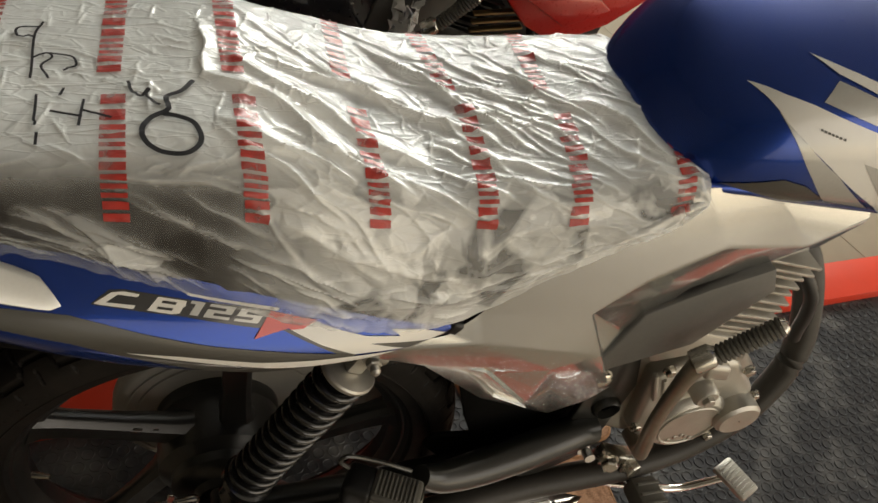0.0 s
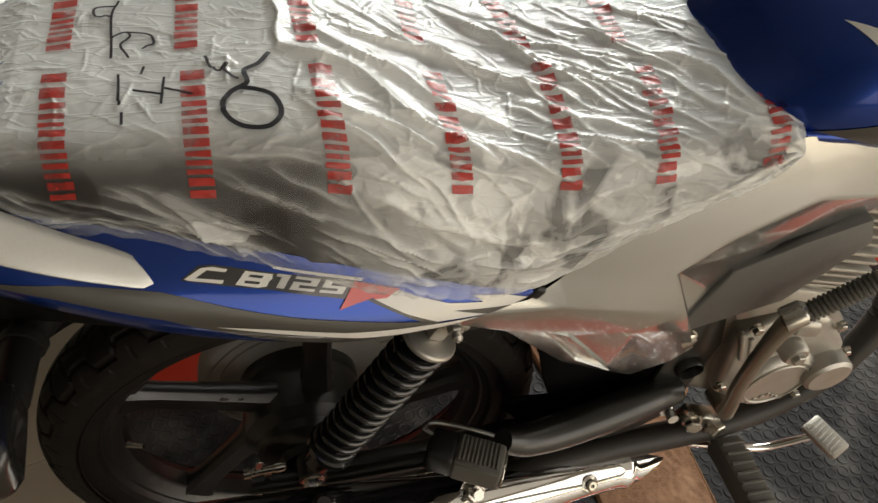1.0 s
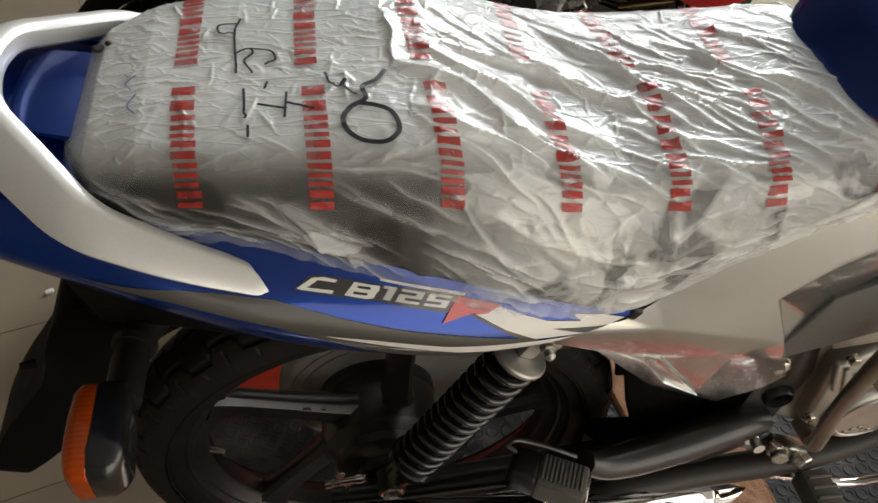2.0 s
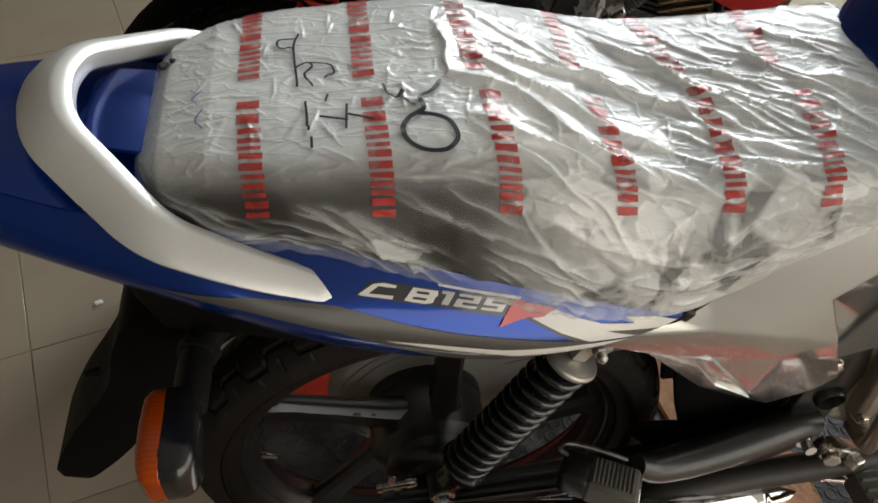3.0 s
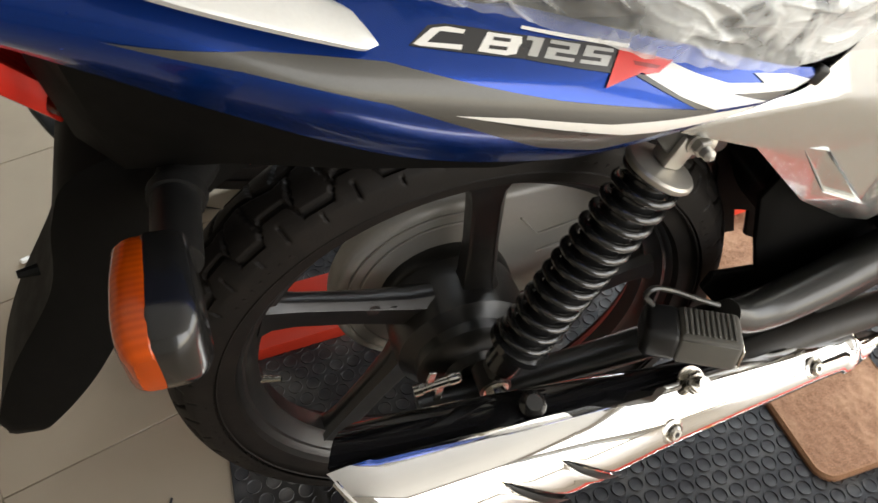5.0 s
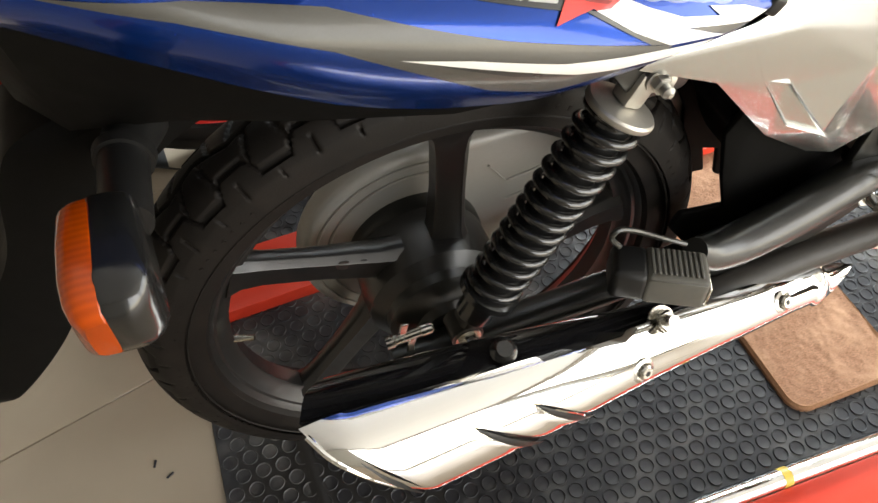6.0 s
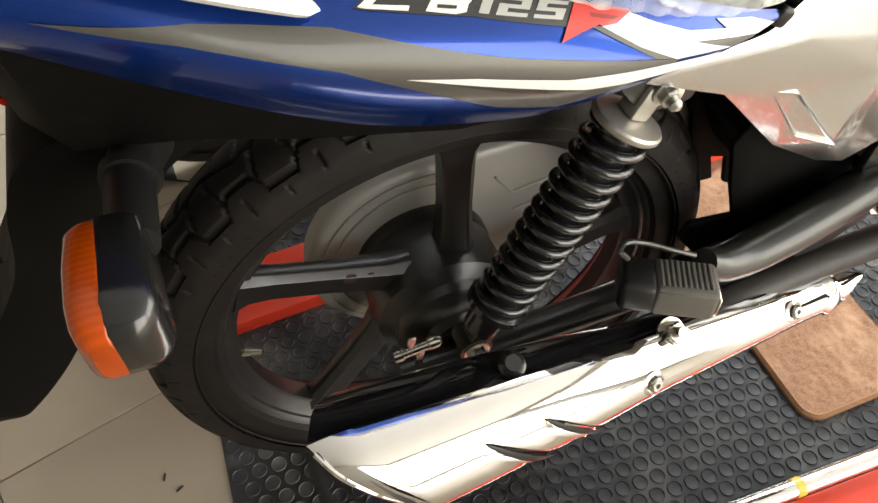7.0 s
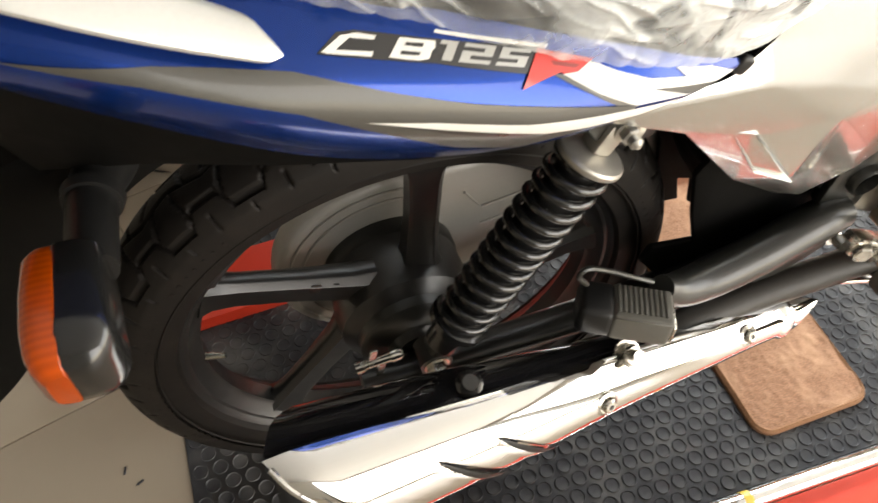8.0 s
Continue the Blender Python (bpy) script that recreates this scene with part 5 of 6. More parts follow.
    for f0 in VENTS:
        rr = []
        for q in np.linspace(-0.98, 0.98, 25):
            w = 6.0 * math.sqrt(1 - q * q) * (0.75 + 0.25 * q)
            mid = 14 - 30 * q - 2
            rr.append([at(f0 + 0.078 * q, radians(mid + w * e), 0.0074 + 0.0006 * (1 - e * e)) for e in (-0.85, -0.3, 0.3, 0.85)])
        part("vent_slot", skin(rr), BLACKPL, sh, "dark slanting vent slot")
    for f, a in ((0.528, 27), (0.925, 41)):
        ar = radians(a)
        nn = math.cos(ar) * sid + math.sin(ar) * upv
        p = at(f, ar, 0.0045)
        b = part("shield_bolt", disc([(0.0125, 0), (0.0125, 0.002), (0.0095, 0.0035), (0.0095, 0.001), (0.0075, 0.001), (0.0075, 0.006), (0.0055, 0.008)], p, p + nn, 24), STEEL, sh, "domed bolt with washer")
        part("bolt_socket", disc([(0.0028, 0.0081), (0.0028, 0.0084)], p, p + nn, 6), BLACKPL, b)
    p = at(0.605, radians(78), 0.002)
    part("mount_bolt", join(hexnut(p, (0.1, -0.6, 0.8), 0.011, 0.011, 0.015), disc([(0.006, 0.01), (0.006, 0.02)], p, p + np.array((0.1, -0.6, 0.8)), 12)), STEEL, s, "bright mounting bolt")
    p = at(0.27, radians(98), 0.0)
    part("clamp_bolt", disc([(0.012, -0.004), (0.012, 0.004), (0.009, 0.006), (0.007, 0.010)], p, p + np.array((0, -0.3, 1.0)), 18), BLACKGL, s)
    part("lower_bracket", block((0.030, 0.012, 0.034), pose(0.30, -0.137, 0.276, 0, 10, 0), 0.003), BLACKSATIN, s)
    return s


def chain_case(root):
    """full chain case on the far side, rounded about the rear sprocket"""
    n = 40
    out = [(0.134 * math.cos(a), AXLE[2] + 0.134 * math.sin(a)) for a in np.linspace(radians(80), radians(270), n)]
    out = [(0.43, 0.470)] + [(0.30, 0.462), (0.16, 0.452)] + out + [(0.12, 0.195), (0.28, 0.35), (0.43, 0.37)]
    c = part("chain_case", slab(out, 0.050, 0.085, 0.010, 3), CASEGREY, root, "warm grey enamelled chain case")
    part("sprocket_hub", lathe([(0.001, 0.030), (0.072, 0.030), (0.076, 0.036), (0.076, 0.06), (0.001, 0.06)], AXLE, "y", 48, closed=False), BLACKSATIN, c)
    for r in (0.120, 0.106):
        part("pressed_line", tube([(r * math.cos(a), 0.0485, AXLE[2] + r * math.sin(a)) for a in np.linspace(radians(75), radians(260), 40)] , 0.0016, 6), CASEGREY, c)
    part("pressed_line", tube([(0.075, 0.0485, 0.405), (0.098, 0.0485, 0.375), (0.20, 0.0485, 0.398)], 0.0015, 6), CASEGREY, c)
    part("pressed_line", tube([(0.10, 0.0485, 0.345), (0.22, 0.0485, 0.372)], 0.0015, 6), CASEGREY, c)
    return c


def inner_works(root):
    part("inner_guard", slab([(0.200, 0.66), (0.228, 0.58), (0.262, 0.505), (0.300, 0.462), (0.318, 0.425), (0.345, 0.385), (0.40, 0.37), (0.46, 0.36), (0.46, 0.66)], -0.060, 0.060, 0.012), FENDBLK, root, "black inner guard ahead of the rear wheel")
    # both plates are added, outlined from the camera's view to black out the gap
    part("pivot_plate", slab([(0.246, 0.510), (0.267, 0.446), (0.286, 0.400), (0.235, 0.405), (0.228, 0.384), (0.282, 0.318), (0.381, 0.347), (0.420, 0.40), (0.40, 0.56), (0.268, 0.56)], -0.074, -0.066, 0.003), FENDBLK, root, "black plate at the swing arm pivot, outlined from the camera's view")
    part("stand_lug", slab([(0.328, 0.316), (0.364, 0.314), (0.349, 0.355), (0.369, 0.349), (0.383, 0.301), (0.405, 0.288), (0.460, 0.32), (0.45, 0.56), (0.262, 0.56), (0.262, 0.49), (0.297, 0.435)], 0.040, 0.0475, 0.003), FENDBLK, root, "black plate shaped to the camera's view to fill a dark gap")
    part("frame_tube", tube([(-0.20, -0.085, 0.73), (0.05, -0.085, 0.70), (0.25, -0.085, 0.68), (0.42, -0.075, 0.62), (0.44, -0.07, 0.42)], 0.013, 12, 40), BLACKSATIN, root)
    part("frame_tube", tube([(-0.20, 0.085, 0.73), (0.05, 0.085, 0.70), (0.25, 0.085, 0.68), (0.42, 0.075, 0.62), (0.44, 0.07, 0.42)], 0.013, 12, 40), BLACKSATIN, root)
    part("backbone", tube([(0.25, 0, 0.75), (0.5, 0, 0.80), (0.8, 0, 0.83)], 0.03, 12, 12), BLACKSATIN, root)
    part("shock_bracket", slab([(0.07, 0.66), (0.165, 0.655), (0.15, 0.615), (0.11, 0.61)], -0.105, -0.092, 0.003), BLACKSATIN, root)


def seat_base(root):
    """added black filler under the seat, between the side cowls, to close see-through gaps"""
    part("seat_base", slab([(-0.19, 0.790), (-0.05, 0.782), (0.05, 0.772), (0.30, 0.778), (0.36, 0.80), (0.36, 0.70), (0.20, 0.68), (0.05, 0.70), (-0.10, 0.72), (-0.19, 0.75)], -0.104, 0.104, 0.006, 1), FENDBLK, root, "black filler under the seat")


def seat_pad(root, mat, grow=-0.006):
    rows = []
    for x in np.linspace(-0.255, 0.366, 60):
        sec = np.array(seat_section(x, 50))
        sec[:, 1] *= 1 + grow / 0.12
        sec[:, 2] = np.maximum(sec[:, 2] + grow, 0.775 if x < -0.02 else 0.765)
        rows.append(sec)
    part("seat", skin(rows, caps=True), mat, root, "black vinyl seat")


def build_motorcycle(label, paint, cover, spring_mat, full, back=0.0):
    root = thing("motorcycle", label, "motorcycle")
    wheel = rear_wheel(root, full)
    if not full:
        wheel.data.materials[0] = FARRED
    for side in (-1, 1):
        shock(root, side, spring_mat, back)
        if full:
            turn_signal(root, side)
    right = tail_cowl(root, paint)
    tail_cowl(root, paint, False)
    top_cowl(root, paint)
    grab_rail(root)
    if full:
        rear_fender(root)
    else:
        part("mudguard", lathe([(0.325, -0.05), (0.338, -0.03), (0.340, 0.03), (0.325, 0.05)], AXLE, "y", 64, closed=False), FENDBLK, root, "black mudguard")
    tail_light(root)
    side_cover(root, cover)
    tank, near = fuel_tank(root, paint)
    motor = engine(root)
    if not full:
        for ob in [motor] + list(motor.children) + [c for d in motor.children for c in d.children]:
            ob.data.materials[0] = BLACKPL
    kick_lever(root)
    foot_pegs(root)
    swing_arm(root)
    footrest_hanger(root)
    silencer(root)
    chain_case(root)
    inner_works(root)
    seat_pad(root, FARSEAT)
    seat_base(root)
    return root, right, tank, near


bike, cowl, tank, tank_side = build_motorcycle("new blue and silver motorcycle standing on a black rubber mat", BLUE, SILVER, BLACKGL, True)

# graphics on the side cowl
y_cowl = on_surface(cowl_rows(200, 60))
for nm, mt, lf, out, lab in (
        ("stripe", GREYPAINT, 0.0007, [(-0.243, 0.788), (-0.18, 0.779), (-0.117, 0.764), (-0.071, 0.747), (-0.023, 0.731), (0.041, 0.712), (0.09, 0.698), (0.048, 0.69), (0.011, 0.682), (-0.029, 0.696), (-0.067, 0.719), (-0.117, 0.746), (-0.186, 0.772)], "long grey stripe"),
        ("streak", WHITEFILM, 0.0010, [(-0.084, 0.734), (-0.046, 0.726), (0.011, 0.710), (0.055, 0.702), (0.125, 0.691), (0.093, 0.690), (0.05, 0.694), (0.022, 0.699), (-0.021, 0.713)], "white streak"),
        ("streak", BLACKFILM, 0.0013, [(-0.069, 0.729), (-0.021, 0.713), (0.022, 0.698), (-0.02, 0.709)], "black streak"),
        ("flash", WHITEFILM, 0.0010, [(0.034, 0.7294), (0.0543, 0.7303), (0.0717, 0.7215), (0.0969, 0.7107), (0.128, 0.7030), (0.119, 0.7105), (0.149, 0.7026), (0.173, 0.692), (0.157, 0.6912), (0.1007, 0.7040), (0.133, 0.6912), (0.087, 0.6990), (0.0595, 0.7133)], "white flash"),
        ("flash_edge", GREYPAINT, 0.0008, [(0.0255, 0.732), (0.034, 0.7294), (0.0595, 0.7133), (0.087, 0.6990), (0.072, 0.7035)], "grey edge"),
        ("flash_wedge", GREYPAINT, 0.0013, [(0.1030, 0.7032), (0.1560, 0.6914), (0.1335, 0.6914)], "grey wedge"),
        ("badge_ground", BLACKFILM, 0.0006, [(-0.1042, 0.7672), (-0.0922, 0.7719), (-0.0826, 0.7709), (-0.0705, 0.7679), (0.0204, 0.7446), (0.0222, 0.7362), (0.0110, 0.7352), (-0.0432, 0.7521), (-0.0766, 0.7601), (-0.1000, 0.7660)], "black badge ground"),
        ("badge_block", WHITEFILM, 0.0010, [(-0.1020, 0.7673), (-0.0906, 0.7706), (-0.0866, 0.7690), (-0.0945, 0.7666), (-0.0991, 0.7662)], "white slanting bar"),
        ("badge_block", WHITEFILM, 0.0010, [(-0.0906, 0.7706), (-0.0826, 0.7699), (-0.0726, 0.7672), (-0.0742, 0.7661), (-0.0866, 0.7690)], "white slanting bar"),
        ("badge_block", WHITEFILM, 0.0010, [(-0.0991, 0.7662), (-0.0945, 0.7666), (-0.0757, 0.7625), (-0.0770, 0.7610)], "white slanting bar"),
        ("badge_block", WHITEFILM, 0.0010, [(-0.0682, 0.7591), (-0.0605, 0.7645), (-0.0415, 0.7597), (-0.0423, 0.7574), (-0.0449, 0.7566), (-0.0466, 0.7544), (-0.0526, 0.7549)], "white slanting block"),
        ("badge_slit", BLACKFILM, 0.0014, [(-0.0577, 0.7623), (-0.0483, 0.7601), (-0.0492, 0.7589), (-0.0586, 0.7613)], "black slit"),
        ("badge_slit", BLACKFILM, 0.0014, [(-0.0611, 0.7600), (-0.0509, 0.7575), (-0.0520, 0.7565), (-0.0620, 0.7589)], "black slit"),
        ("badge_bolt", REDFILM, 0.0013, [(0.0057, 0.7300), (0.0152, 0.7340), (0.0212, 0.7377), (0.0186, 0.7438), (0.0553, 0.7310), (0.0437, 0.7280), (0.0341, 0.7294), (0.0306, 0.7318), (0.0203, 0.7306)], "red slanting bolt"),
        ("badge_slit", DARKRED, 0.0017, [(0.0263, 0.7370), (0.0454, 0.7307), (0.0419, 0.7302), (0.0272, 0.7350)], "dark red slit")):
    part(nm, sticker(out, y_cowl, lf), mt, cowl, lab)


def badge_point(u, v):
    x = -0.0440 + 0.0555 * u + 0.0062 * v
    return x, 0.7538 - 0.290 * (x + 0.0440) + 0.0074 * v


def digit(bars):
    """a block digit of straight bars (u0, u1, v0, v1)"""
    return join(*[sticker([badge_point(u0, v0), badge_point(u1, v0), badge_point(u1, v1), badge_point(u0, v1)], y_cowl, 0.0010 + 0.00005 * k) for k, (u0, u1, v0, v1) in enumerate(bars)])


for bars in ([(0.07, 0.17, 0, 1), (0.0, 0.07, 0.78, 1)],
             [(0.24, 0.56, 0, 0.2), (0.24, 0.34, 0.2, 0.4), (0.24, 0.56, 0.4, 0.6), (0.46, 0.56, 0.6, 0.8), (0.24, 0.56, 0.8, 1)],
             [(0.63, 0.95, 0, 0.2), (0.85, 0.95, 0.2, 0.4), (0.63, 0.95, 0.4, 0.6), (0.63, 0.73, 0.6, 0.8), (0.63, 0.95, 0.8, 1)]):
    part("badge_digit", digit(bars), SILVERFILM, cowl, "silver block digit of the number 125")
part("badge_line", sticker([badge_point(u, v) for u, v in ((-0.10, 1.28), (1.10, 1.16), (1.10, 1.42), (-0.10, 1.46))], y_cowl, 0.0010), WHITEFILM, cowl, "thin white line")

part("cowl_tip", block((0.013, 0.008, 0.015), pose(0.1835, -0.1215, 0.6905, 0, 30, -6), 0.0035, 3), BLACKPL, cowl, "black plastic tip")
# graphics on the tank
decal_on(tank_side, [(0.225, 0.76), (0.288, 0.675), (0.339, 0.625), (0.45, 0.50), (0.56, 0.36), (0.56, 0.10), (0.525, 0.03), (0.497, 0.12), (0.39, 0.375), (0.288, 0.575)], WHITEFILM, "tank_flash", tank, "white flash", 0.0012)
decal_on(tank_side, [(0.430, 0.40), (0.462, 0.37), (0.53, 0.08), (0.505, 0.14)], SILVERFILM, "tank_flash_inset", tank, "silver inset of the flash", 0.0017)
decal_on(tank_side, [(0.271, 0.62), (0.339, 0.475), (0.407, 0.335), (0.497, 0.08), (0.424, 0.13), (0.373, 0.31)], SILVERFILM, "tank_flash_edge", tank, "silver edge of the flash", 0.0010)
decal_on(tank_side, [(0.350, 0.80), (0.43, 0.675), (0.53, 0.56), (0.53, 0.53), (0.43, 0.635), (0.380, 0.72)], WHITEFILM, "tank_streak", tank, "white streak", 0.0012)
decal_on(tank_side, [(0.378, 0.70), (0.43, 0.625), (0.50, 0.55), (0.47, 0.51), (0.424, 0.55), (0.352, 0.635)], SILVERFILM, "tank_band", tank, "silver band beside the streak", 0.0010)
decal_on(tank_side, [(0.20, 0.15), (0.27, 0.22), (0.33, 0.28), (0.375, 0.25), (0.42, 0.15), (0.40, 0.06), (0.14, 0.06)], GREYPAINT, "tank_foot", tank, "grey lower field", 0.0008)
for k in range(7):
    u = 0.350 + 0.0062 * k
    decal_on(tank_side, [(u, 0.545 - u + 0.35), (u + 0.0042, 0.541 - u + 0.35), (u + 0.0042, 0.532 - u + 0.35), (u, 0.536 - u + 0.35)], DARKGREY, "tank_print", tank, "small grey printed bar", 0.0018)
part("tank_trim", tube([(0.372, -0.100, 0.8405), (0.42, -0.109, 0.843), (0.50, -0.118, 0.838), (0.60, -0.122, 0.826)], 0.0058, 10, 20), BLUE, bike, "dark blue trim under the tank")

# ---- packing film on the seat ----
NX, NA = 620, 340
film_x = np.concatenate([[-0.264, -0.2635], np.linspace(-0.262, 0.385, NX), [0.3862, 0.387]])
rndf = random.Random(11)
# long drawn folds: from (x, across) to (x, across), width, height
DRAWN = [(-0.026, 0.60, -0.024, 0.45, 0.007, 0.006), (-0.027, 0.46, 0.125, 0.29, 0.008, 0.009), (-0.012, 0.51, 0.135, 0.345, 0.007, 0.008), (0.015, 0.53, 0.205, 0.41, 0.006, 0.007),
         (0.105, 0.63, 0.225, 0.40, 0.005, 0.006), (0.21, 0.60, 0.305, 0.42, 0.005, 0.005), (-0.017, 0.39, 0.075, 0.30, 0.006, 0.006), (0.285, 0.49, 0.368, 0.29, 0.007, 0.006),
         (-0.24, 0.25, -0.165, 0.12, 0.003, 0.004), (-0.145, 0.22, -0.045, 0.05, 0.0035, 0.004), (-0.107, 0.21, -0.06, 0.02, 0.006, 0.007), (-0.085, 0.28, 0.012, 0.25, 0.003, 0.003),
         (-0.235, 0.215, -0.155, 0.06, 0.003, 0.0035), (0.02, 0.20, 0.14, 0.16, 0.005, 0.005)]
FOLDS = []


def fold(x, a, dx, ds, wd, hg):
    """a fold from (x, a), dx along the seat and ds metres across it"""
    FOLDS.append((x, a * 0.52, x + dx, a * 0.52 + ds, wd, hg, rndf.uniform(0, 6)))


for x0, a0, x1, a1, wd, hg in DRAWN:
    fold(x0, a0, x1 - x0, (a1 - a0) * 0.52, wd, hg)
# folds that run forward and down over the rider's part
for _ in range(75):
    ln = rndf.uniform(0.03, 0.10)
    fold(rndf.uniform(-0.02, 0.33), rndf.uniform(0.30, 0.66), ln, -ln * rndf.uniform(0.35, 0.95), rndf.uniform(0.0016, 0.004), rndf.uniform(0.0012, 0.0036))
# drawn streaks along the tail's flank
for _ in range(46):
    ln = rndf.uniform(0.02, 0.08)
    fold(rndf.uniform(-0.25, 0.04), rndf.uniform(0.05, 0.27), ln, -ln * rndf.uniform(0.3, 1.0), rndf.uniform(0.0012, 0.0028), rndf.uniform(0.0012, 0.0032))
# and along the hem ahead
for _ in range(40):
    ln = rndf.uniform(0.02, 0.07)
    fold(rndf.uniform(0.02, 0.33), rndf.uniform(0.03, 0.18), ln, ln * rndf.uniform(-0.5, 0.6), rndf.uniform(0.0014, 0.003), rndf.uniform(0.0010, 0.0028))
# short straight creases, every way
for _ in range(300):
    ln, way = rndf.uniform(0.008, 0.040), rndf.uniform(0, math.pi)
    fold(rndf.uniform(-0.25, 0.35), rndf.uniform(0.27, 0.72), ln * math.cos(way), ln * math.sin(way), rndf.uniform(0.0009, 0.0015), rndf.uniform(0.0006, 0.0016))
HASH = np.random.default_rng(5).random((64, 64))


def facets(u, v):
    """flat three-cornered facets that meet in sharp creases; 0 to 1"""
    i, j = np.floor(u).astype(int), np.floor(v).astype(int)
    fu, fv = u - i, v - j
    h = lambda a, b: HASH[(i + a) % 64, (j + b) % 64]
    low = h(0, 0) + fu * (h(1, 0) - h(0, 0)) + fv * (h(0, 1) - h(0, 0))
    high = h(1, 1) + (1 - fu) * (h(0, 1) - h(1, 1)) + (1 - fv) * (h(1, 0) - h(1, 1))
    return np.where(fu + fv < 1, low, high)


def sway(u, v, k, seed):
    """a smooth wandering shift"""
    return np.sin(u * k + seed) * np.cos(v * k * 1.3 + 2 * seed) + 0.5 * np.sin(u * k * 2.3 + v * k * 1.7 + seed * 3)


def crumple(x, a):
    """how far the film stands off the seat, at x and across position a (0 to 1)"""
    s = a * 0.52
    d = np.zeros_like(x)
    for x0, s0, x1, s1, wd, hg, seed in FOLDS:
        ln = math.hypot(x1 - x0, s1 - s0)
        c, q = (x1 - x0) / ln, (s1 - s0) / ln
        lo, hi = min(x0, x1) - 4 * wd, max(x0, x1) + 4 * wd
        i0, i1 = np.searchsorted(film_x, (lo, hi))
        u = ((x[i0:i1] - x0) * c + (s[i0:i1] - s0) * q) / ln
        v = -(x[i0:i1] - x0) * q + (s[i0:i1] - s0) * c + 0.03 * ln * np.sin(u * 5 + seed) + 0.012 * ln * np.sin(u * 13 + 2 * seed)
        d[i0:i1] += np.where((u > 0) & (u < 1), hg * np.exp(-np.abs(v) / (wd * np.where(v > 0, 1.0, 0.6))) * np.sqrt(np.clip(4 * u * (1 - u), 0, 1)), 0)
    ridge = d.copy()
    side = np.exp(-((a - 0.15) / 0.10) ** 2) + np.exp(-((a - 0.85) / 0.10) ** 2)
    fore = np.clip(0.2 + (x + 0.06) / 0.2, 0.2, 1.0)
    wu, wv = x + 0.006 * sway(x, s, 70, 1.0), s + 0.006 * sway(x, s, 60, 4.0)
    big = facets(wu * 30 + wv * 12, wv * 46 - wu * 8)
    mid = facets(wu * 62 - wv * 25 + 7, wv * 95 + wu * 20 + 3)
    fine = facets(wu * 150 + wv * 60 + 5, wv * 210 - wu * 90 + 9)
    long = facets(wu * 16 + wv * 9 + 20, wv * 120 + wu * 62 + 31)
    return d + (0.0008 + 0.0068 * side * fore) * big + (0.0003 + 0.0030 * side * fore) * mid + (0.0001 + 0.0006 * side * fore) * fine + 0.0004 * long, ridge


XX, AA = np.meshgrid(film_x, np.linspace(0, 1, NA), indexing="ij")
CR, RIDGE = crumple(XX, AA)
film_rows = []
for r, x in enumerate(film_x):
    sec = np.array(seat_section(x, NA))
    tang = np.gradient(sec, axis=0)
    nrm = np.stack([np.zeros(NA), tang[:, 2], -tang[:, 1]], 1) * -1.0
    nrm /= np.linalg.norm(nrm, axis=1)[:, None] + 1e-12
    end = min(1.0, max(0.0, min(x + 0.264, 0.387 - x) / 0.02))
    out = []
    for k in range(NA):
        a = k / (NA - 1)
        hem = max(0.0, (0.10 - a) / 0.10)
        p = sec[k] + nrm[k] * (CR[r, k] * (0.35 + 0.65 * end) + 0.001)
        if hem:
            p[2] += hem * 0.003 * noise.noise(Vector((x * 30, 2.0, 7.0))) + hem * 0.0015 * noise.noise(Vector((x * 90, 4.0, 7.0)))
            p[1] -= hem * (0.002 + 0.003 * abs(noise.noise(Vector((x * 55, 1.0, 2.0)))))
        out.append(p)
    film_rows.append(out)
FG = np.array(film_rows)
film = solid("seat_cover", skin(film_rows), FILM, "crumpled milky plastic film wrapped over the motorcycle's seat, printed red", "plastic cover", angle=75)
# the film hangs loose over fore flank and hem, clings along the tail flank
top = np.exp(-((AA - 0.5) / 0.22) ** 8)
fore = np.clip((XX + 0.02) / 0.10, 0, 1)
# light is put into the top's opacity: raised at the dim tail, lowered ahead
film_opacity = 0.06 + 0.40 * fore + top * (0.86 - 0.74 * fore) + 0.12 * np.clip((0.06 - AA) / 0.04, 0, 1) + np.clip(RIDGE / 0.007, 0, 0.30 + 0.12 * fore)
film_opacity *= np.clip((XX + 0.262) / 0.035, 0.15, 1)
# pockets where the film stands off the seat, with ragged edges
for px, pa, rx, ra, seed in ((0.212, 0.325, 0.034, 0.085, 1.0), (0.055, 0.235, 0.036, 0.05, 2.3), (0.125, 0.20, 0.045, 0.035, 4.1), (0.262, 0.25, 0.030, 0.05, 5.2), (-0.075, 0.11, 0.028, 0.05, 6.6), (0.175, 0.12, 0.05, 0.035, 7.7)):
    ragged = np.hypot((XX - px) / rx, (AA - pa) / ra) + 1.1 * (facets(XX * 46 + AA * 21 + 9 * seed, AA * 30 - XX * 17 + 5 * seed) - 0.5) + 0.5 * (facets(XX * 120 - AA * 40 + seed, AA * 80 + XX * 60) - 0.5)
    film_opacity += 0.24 * np.clip((0.9 - ragged) / 0.08, 0, 1)
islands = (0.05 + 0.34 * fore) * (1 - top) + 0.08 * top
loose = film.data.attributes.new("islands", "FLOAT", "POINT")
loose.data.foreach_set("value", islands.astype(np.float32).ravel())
opacity_layer = film.data.attributes.new("film_opacity", "FLOAT", "POINT")
opacity_layer.data.foreach_set("value", film_opacity.astype(np.float32).ravel())


